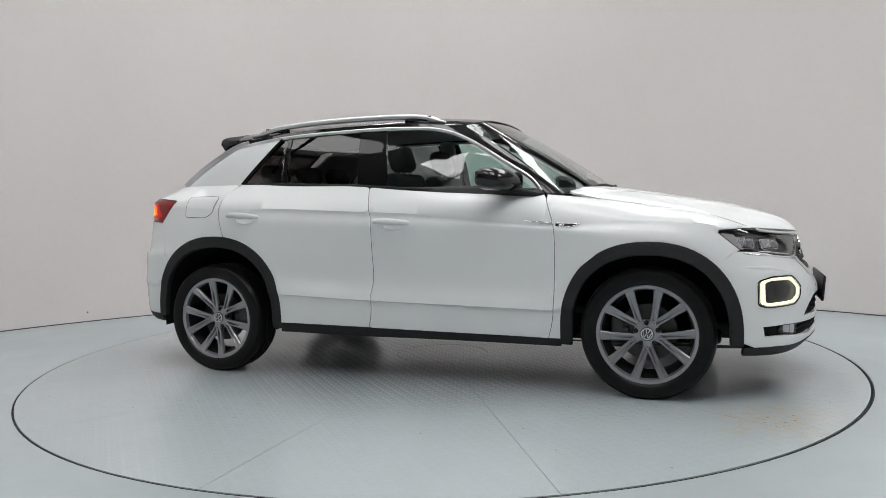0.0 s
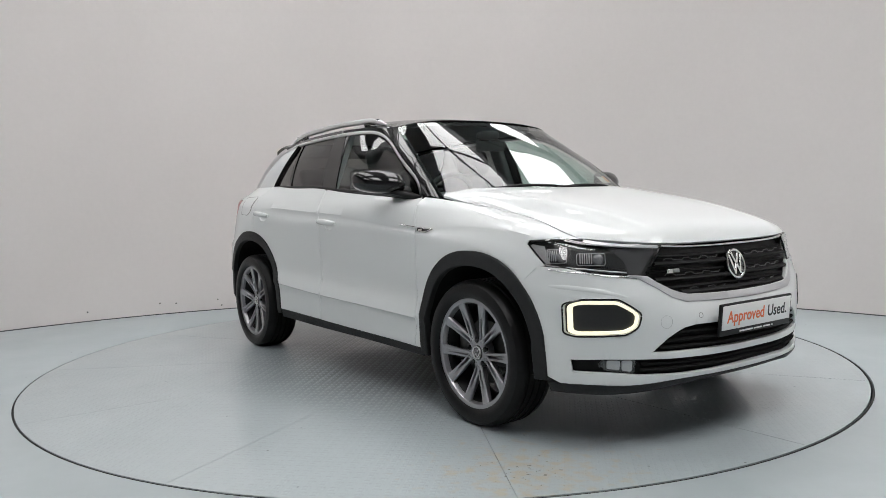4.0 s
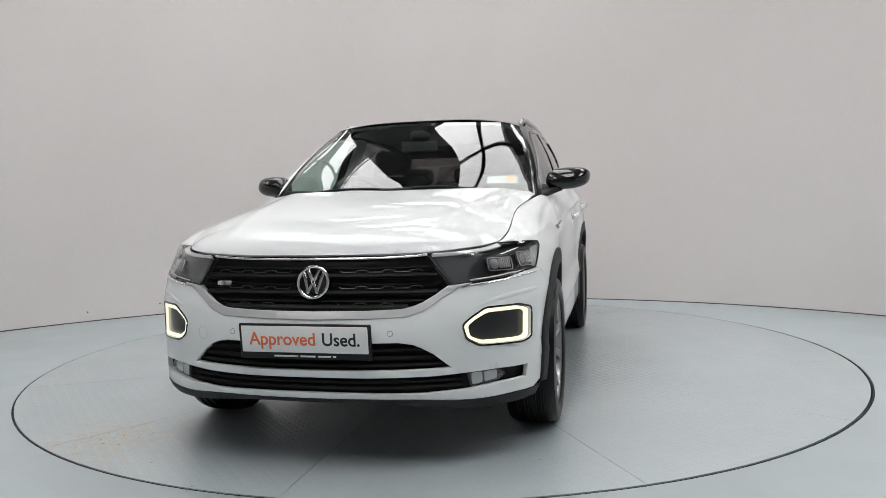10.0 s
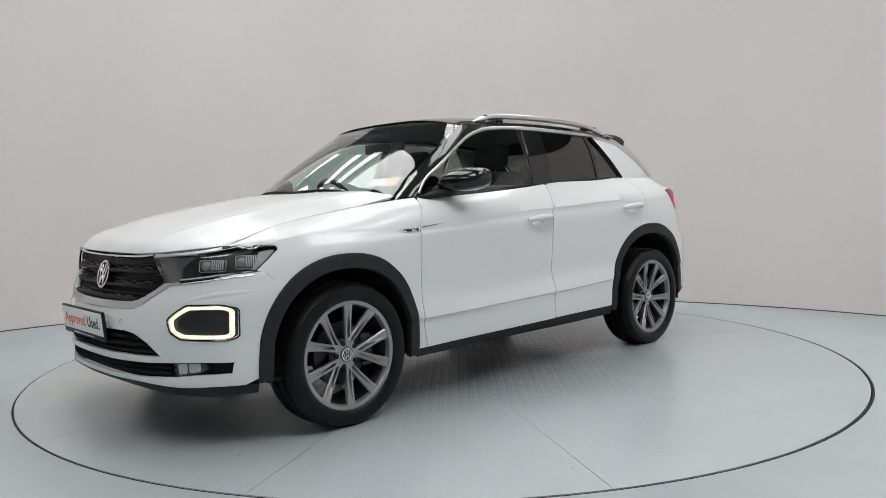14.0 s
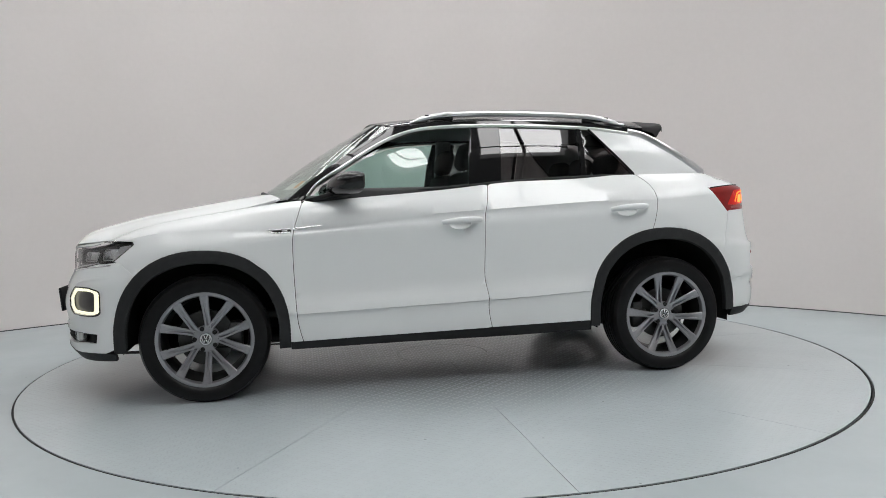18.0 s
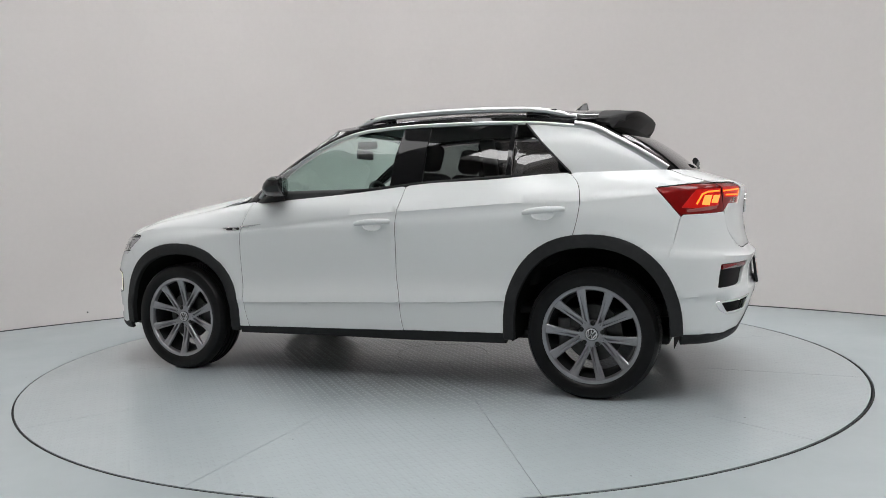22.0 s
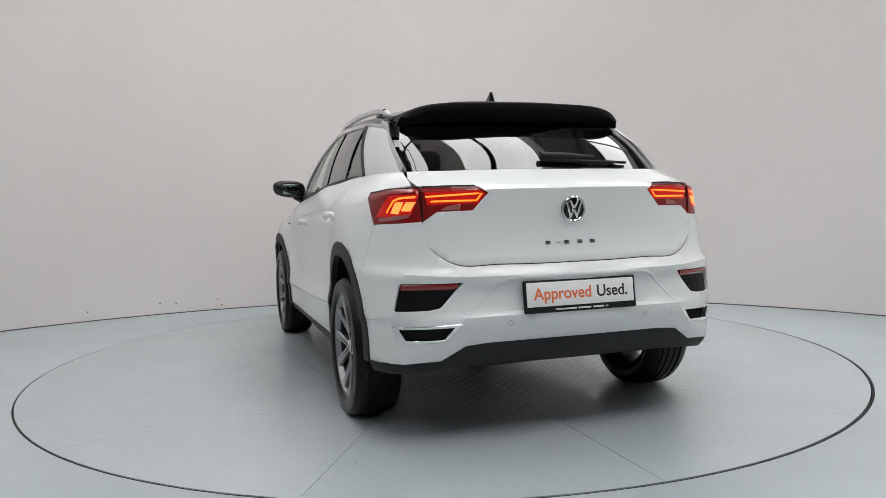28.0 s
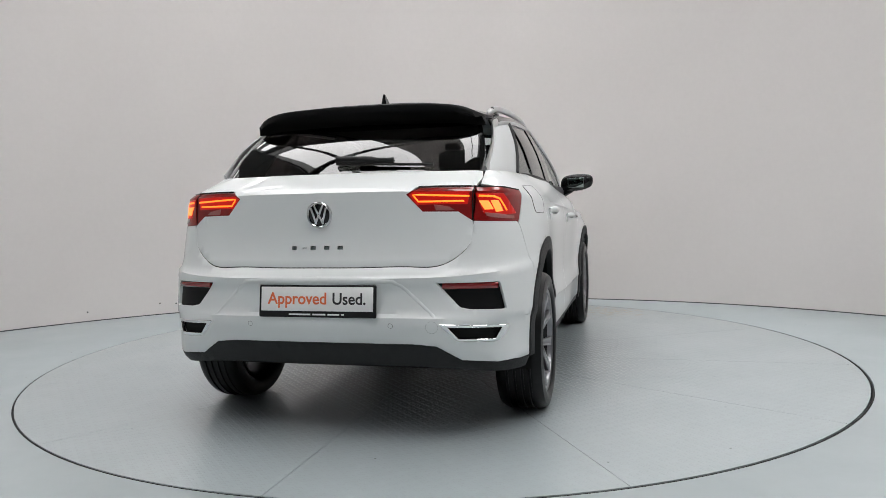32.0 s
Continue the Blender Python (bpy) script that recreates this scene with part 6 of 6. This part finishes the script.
        hull = [(.745, .738, 1.036), (.62, .752, 1.072), (.52, .768, 1.068), (.50, .776, 1.040), (.70, .758, 1.022), (.575, .830, 1.082), (.560, .850, 1.066), (.470, .850, 1.066), (.470, .830, 1.084)]
        bm = from_lists(hull, [])
        bmesh.ops.convex_hull(bm, input=bm.verts[:])
        bmesh.ops.bevel(bm, geom=bm.edges[:], offset=0.004, segments=2, affect="EDGES", profile=0.5)
        part("mirror_arm", g(sharpen(bm, 45)), DARK, mir, "black mirror arm and foot")
    # fuel flap on the right
    S_ = rounded([(-1.551, 1.080), (-1.549, .957), (-1.385, .950), (-1.335, .980), (-1.315, 1.082)], [.02, .02, .05, .04, .02])
    uv = S(S_)
    bm = mirrored(net_panel(BODY, uv, rim=0.0, off=0.0015))
    flap = part("fuel_flap", bm, PAINT, car, "white fuel filler flap")
    part("flap_seam", mirrored(bead(BODY, uv, 0.0017, 0.0006, closed=True, sides=6)), DARK, flap)
    # cowl and wipers
    uv = [(u, 0.015) for u in np.linspace(-0.56, 0.56, 40)]
    part("cowl", bead(CABIN, uv, 0.015, -0.006, flat=1.6), DARK, car, "black windscreen cowl")
    for u0, u1 in ((-0.50, 0.10), (-0.05, 0.46)):
        uv = [(u0 + (u1 - u0) * q, 0.05 + 0.05 * math.sin(math.pi * q)) for q in np.linspace(0, 1, 16)]
        w = part("windscreen_wiper", tube(CABIN.at(uv) + CABIN.normal(uv) * 0.008, 0.007, 8), DARK, car, "black windscreen wiper")
    # papers behind the windscreen, by the passenger's corner
    for y, z, mtl, w in ((.555, 1.132, PAPER, .150), (.595, 1.136, PAPER_ORANGE, .045)):
        uv = CABIN.front([(y - w / 2, z - .020), (y + w / 2, z - .020), (y + w / 2, z + .020), (y - w / 2, z + .020)])
        bm = net_panel(CABIN, straight([tuple(p) for p in uv] + [tuple(uv[0])], .05)[:-1], rim=0.0, off=-0.010 if mtl is PAPER else -0.008)
        part("windscreen_paper", bm, mtl, car, "printed paper behind the windscreen")


def build_interior(car):
    # headliner, dashboard, seats, wheel
    half = [(0.22, 0), (0.21, .30), (0.17, .48), (0.0, .56), (-.5, .575), (-1.1, .56), (-1.32, .53), (-1.35, 0)]
    line = straight(half, .03)
    part("headliner", height_panel(roof_z, line + [(a, -b) for a, b in line[::-1] if b > 1e-4], step=0.06, rim=0.0, off=-0.035), TRIM_GREY, car, "grey headliner")
    verts, faces = [], []
    sec = [(.94, 1.035), (.80, 1.050), (.62, 1.050), (.52, 1.030), (.47, .98), (.46, .85), (.55, .70), (.55, .50)]
    ys = np.linspace(-.70, .70, 15)
    for y in ys:
        k = 1 - 0.04 * (abs(y) / .7) ** 2
        hump = 0.03 * math.exp(-((y + .36) / .16) ** 2)
        verts += [(x * k, y, z + (hump if 1 <= i <= 3 else 0)) for i, (x, z) in enumerate(sec)]
    n = len(sec)
    for i in range(len(ys) - 1):
        for j in range(n - 1):
            faces.append((i * n + j, i * n + j + 1, (i + 1) * n + j + 1, (i + 1) * n + j))
    bm = from_lists(verts, faces)
    bmesh.ops.recalc_face_normals(bm, faces=bm.faces[:])
    part("dashboard", bm, TRIM_DARK, car, "dark dashboard")
    t = pose(.40, -.37, 1.00, 0, -66, 0)
    ringpts = [t @ Vector((0.182 * math.cos(a), 0.182 * math.sin(a), 0)) for a in np.linspace(0, 2 * math.pi, 40)[:-1]]
    wheel_ = part("steering_wheel", tube(ringpts, 0.016, 10, closed=True, up=(1, 0, 0.4)), TRIM_DARK, car, "dark steering wheel")
    part("wheel_hub", placed(box((0.16, 0.34, 0.03), (0, 0, -.01), bevel=0.012), t), TRIM_DARK, wheel_)
    part("inner_mirror", box((0.02, 0.22, 0.06), (.36, 0.0, 1.345), bevel=0.009), TRIM_DARK, car, "black inner mirror")
    part("mirror_mount", box((0.12, 0.10, 0.05), (.34, 0.0, 1.41), bevel=0.02), TRIM_DARK, car, "black sensor housing")

    def seat(x, y, w, rear=False):
        bm = box((.50, w, .16), (x + .02, y, .62), bevel=0.05, segments=3)
        s = part("rear_bench" if rear else "front_seat", bm, SEAT, car, "dark cloth seat")
        lean = Euler((0, radians(-16), 0)).to_matrix()
        part("backrest", box((.13, w, .60 if not rear else .52), (x - .30, y, .90), bevel=0.05, segments=3, turn=lean), SEAT, s)
        heads = [y] if not rear else [y - .42, y, y + .42]
        for hy in heads:
            top = 1.285 if not rear else 1.215
            part("headrest", box((.10, .25, .17 if not rear else .13), (x - .375, hy, top), bevel=0.045, segments=4, turn=lean), SEAT, s)
            for k in (-.05, .05):
                part("headrest_post", tube([(x - .345, hy + k, top - .17), (x - .365, hy + k, top - .06)], 0.006, 6), LAMP_SILVER, s)
    seat(.10, .36, .50)
    seat(.10, -.36, .50)
    seat(-.78, 0, 1.24, True)
    part("parcel_shelf", box((.50, 1.16, .03), (-1.42, 0, 1.02), bevel=0.01), TRIM_DARK, car, "dark parcel shelf")
    part("cabin_floor", box((2.6, 1.36, .04), (-.35, 0, .42), bevel=0.01), TRIM_DARK, car)
    for sgn in (1, -1):
        part("door_card", box((1.40, .05, .60), (-.10, sgn * .755, .80), bevel=0.02), TRIM_DARK, car, "dark inner door trim")
        part("belt_pillar", box((.11, .05, .40), (-.32, sgn * .665, 1.27), bevel=0.015, turn=Euler((radians(sgn * 22), 0, 0)).to_matrix()), TRIM_GREY, car, "grey inner pillar trim")


# ---------- build ----------
build_room()
turntable = build_turntable()
car = tagged(new("car"), "white compact SUV with black roof and grey alloy wheels", "car")
build_body(car)
build_shell(car)
build_top(car)
spoiler(car)
build_cabin(car)
build_wheels(car)
build_front(car)
build_rear(car)
build_sides(car)
build_interior(car)
TURNS = [(0, 20.89), (1, 29.43), (2, 37.85), (3.2, 47.8), (4.5, 58.5), (6, 70.75), (8, 87.07), (10, 103.48), (12, 119.92), (13, 128.27), (14, 136.47), (17, 161.1),
         (19, 177.64), (21, 194.15), (23, 210.72), (24, 219.05), (26.5, 239.52), (28, 251.75), (30, 268.4), (32, 284.95)]


def motions():
    walk(turntable, [(t, pose(0, 0, 0, 0, 0, -a)) for t, a in TURNS])
    walk(car, [(t, pose(0, 0, 0, 0, 0, -a) @ pose(0.1657, 0.019, 0)) for t, a in TURNS])


motions()
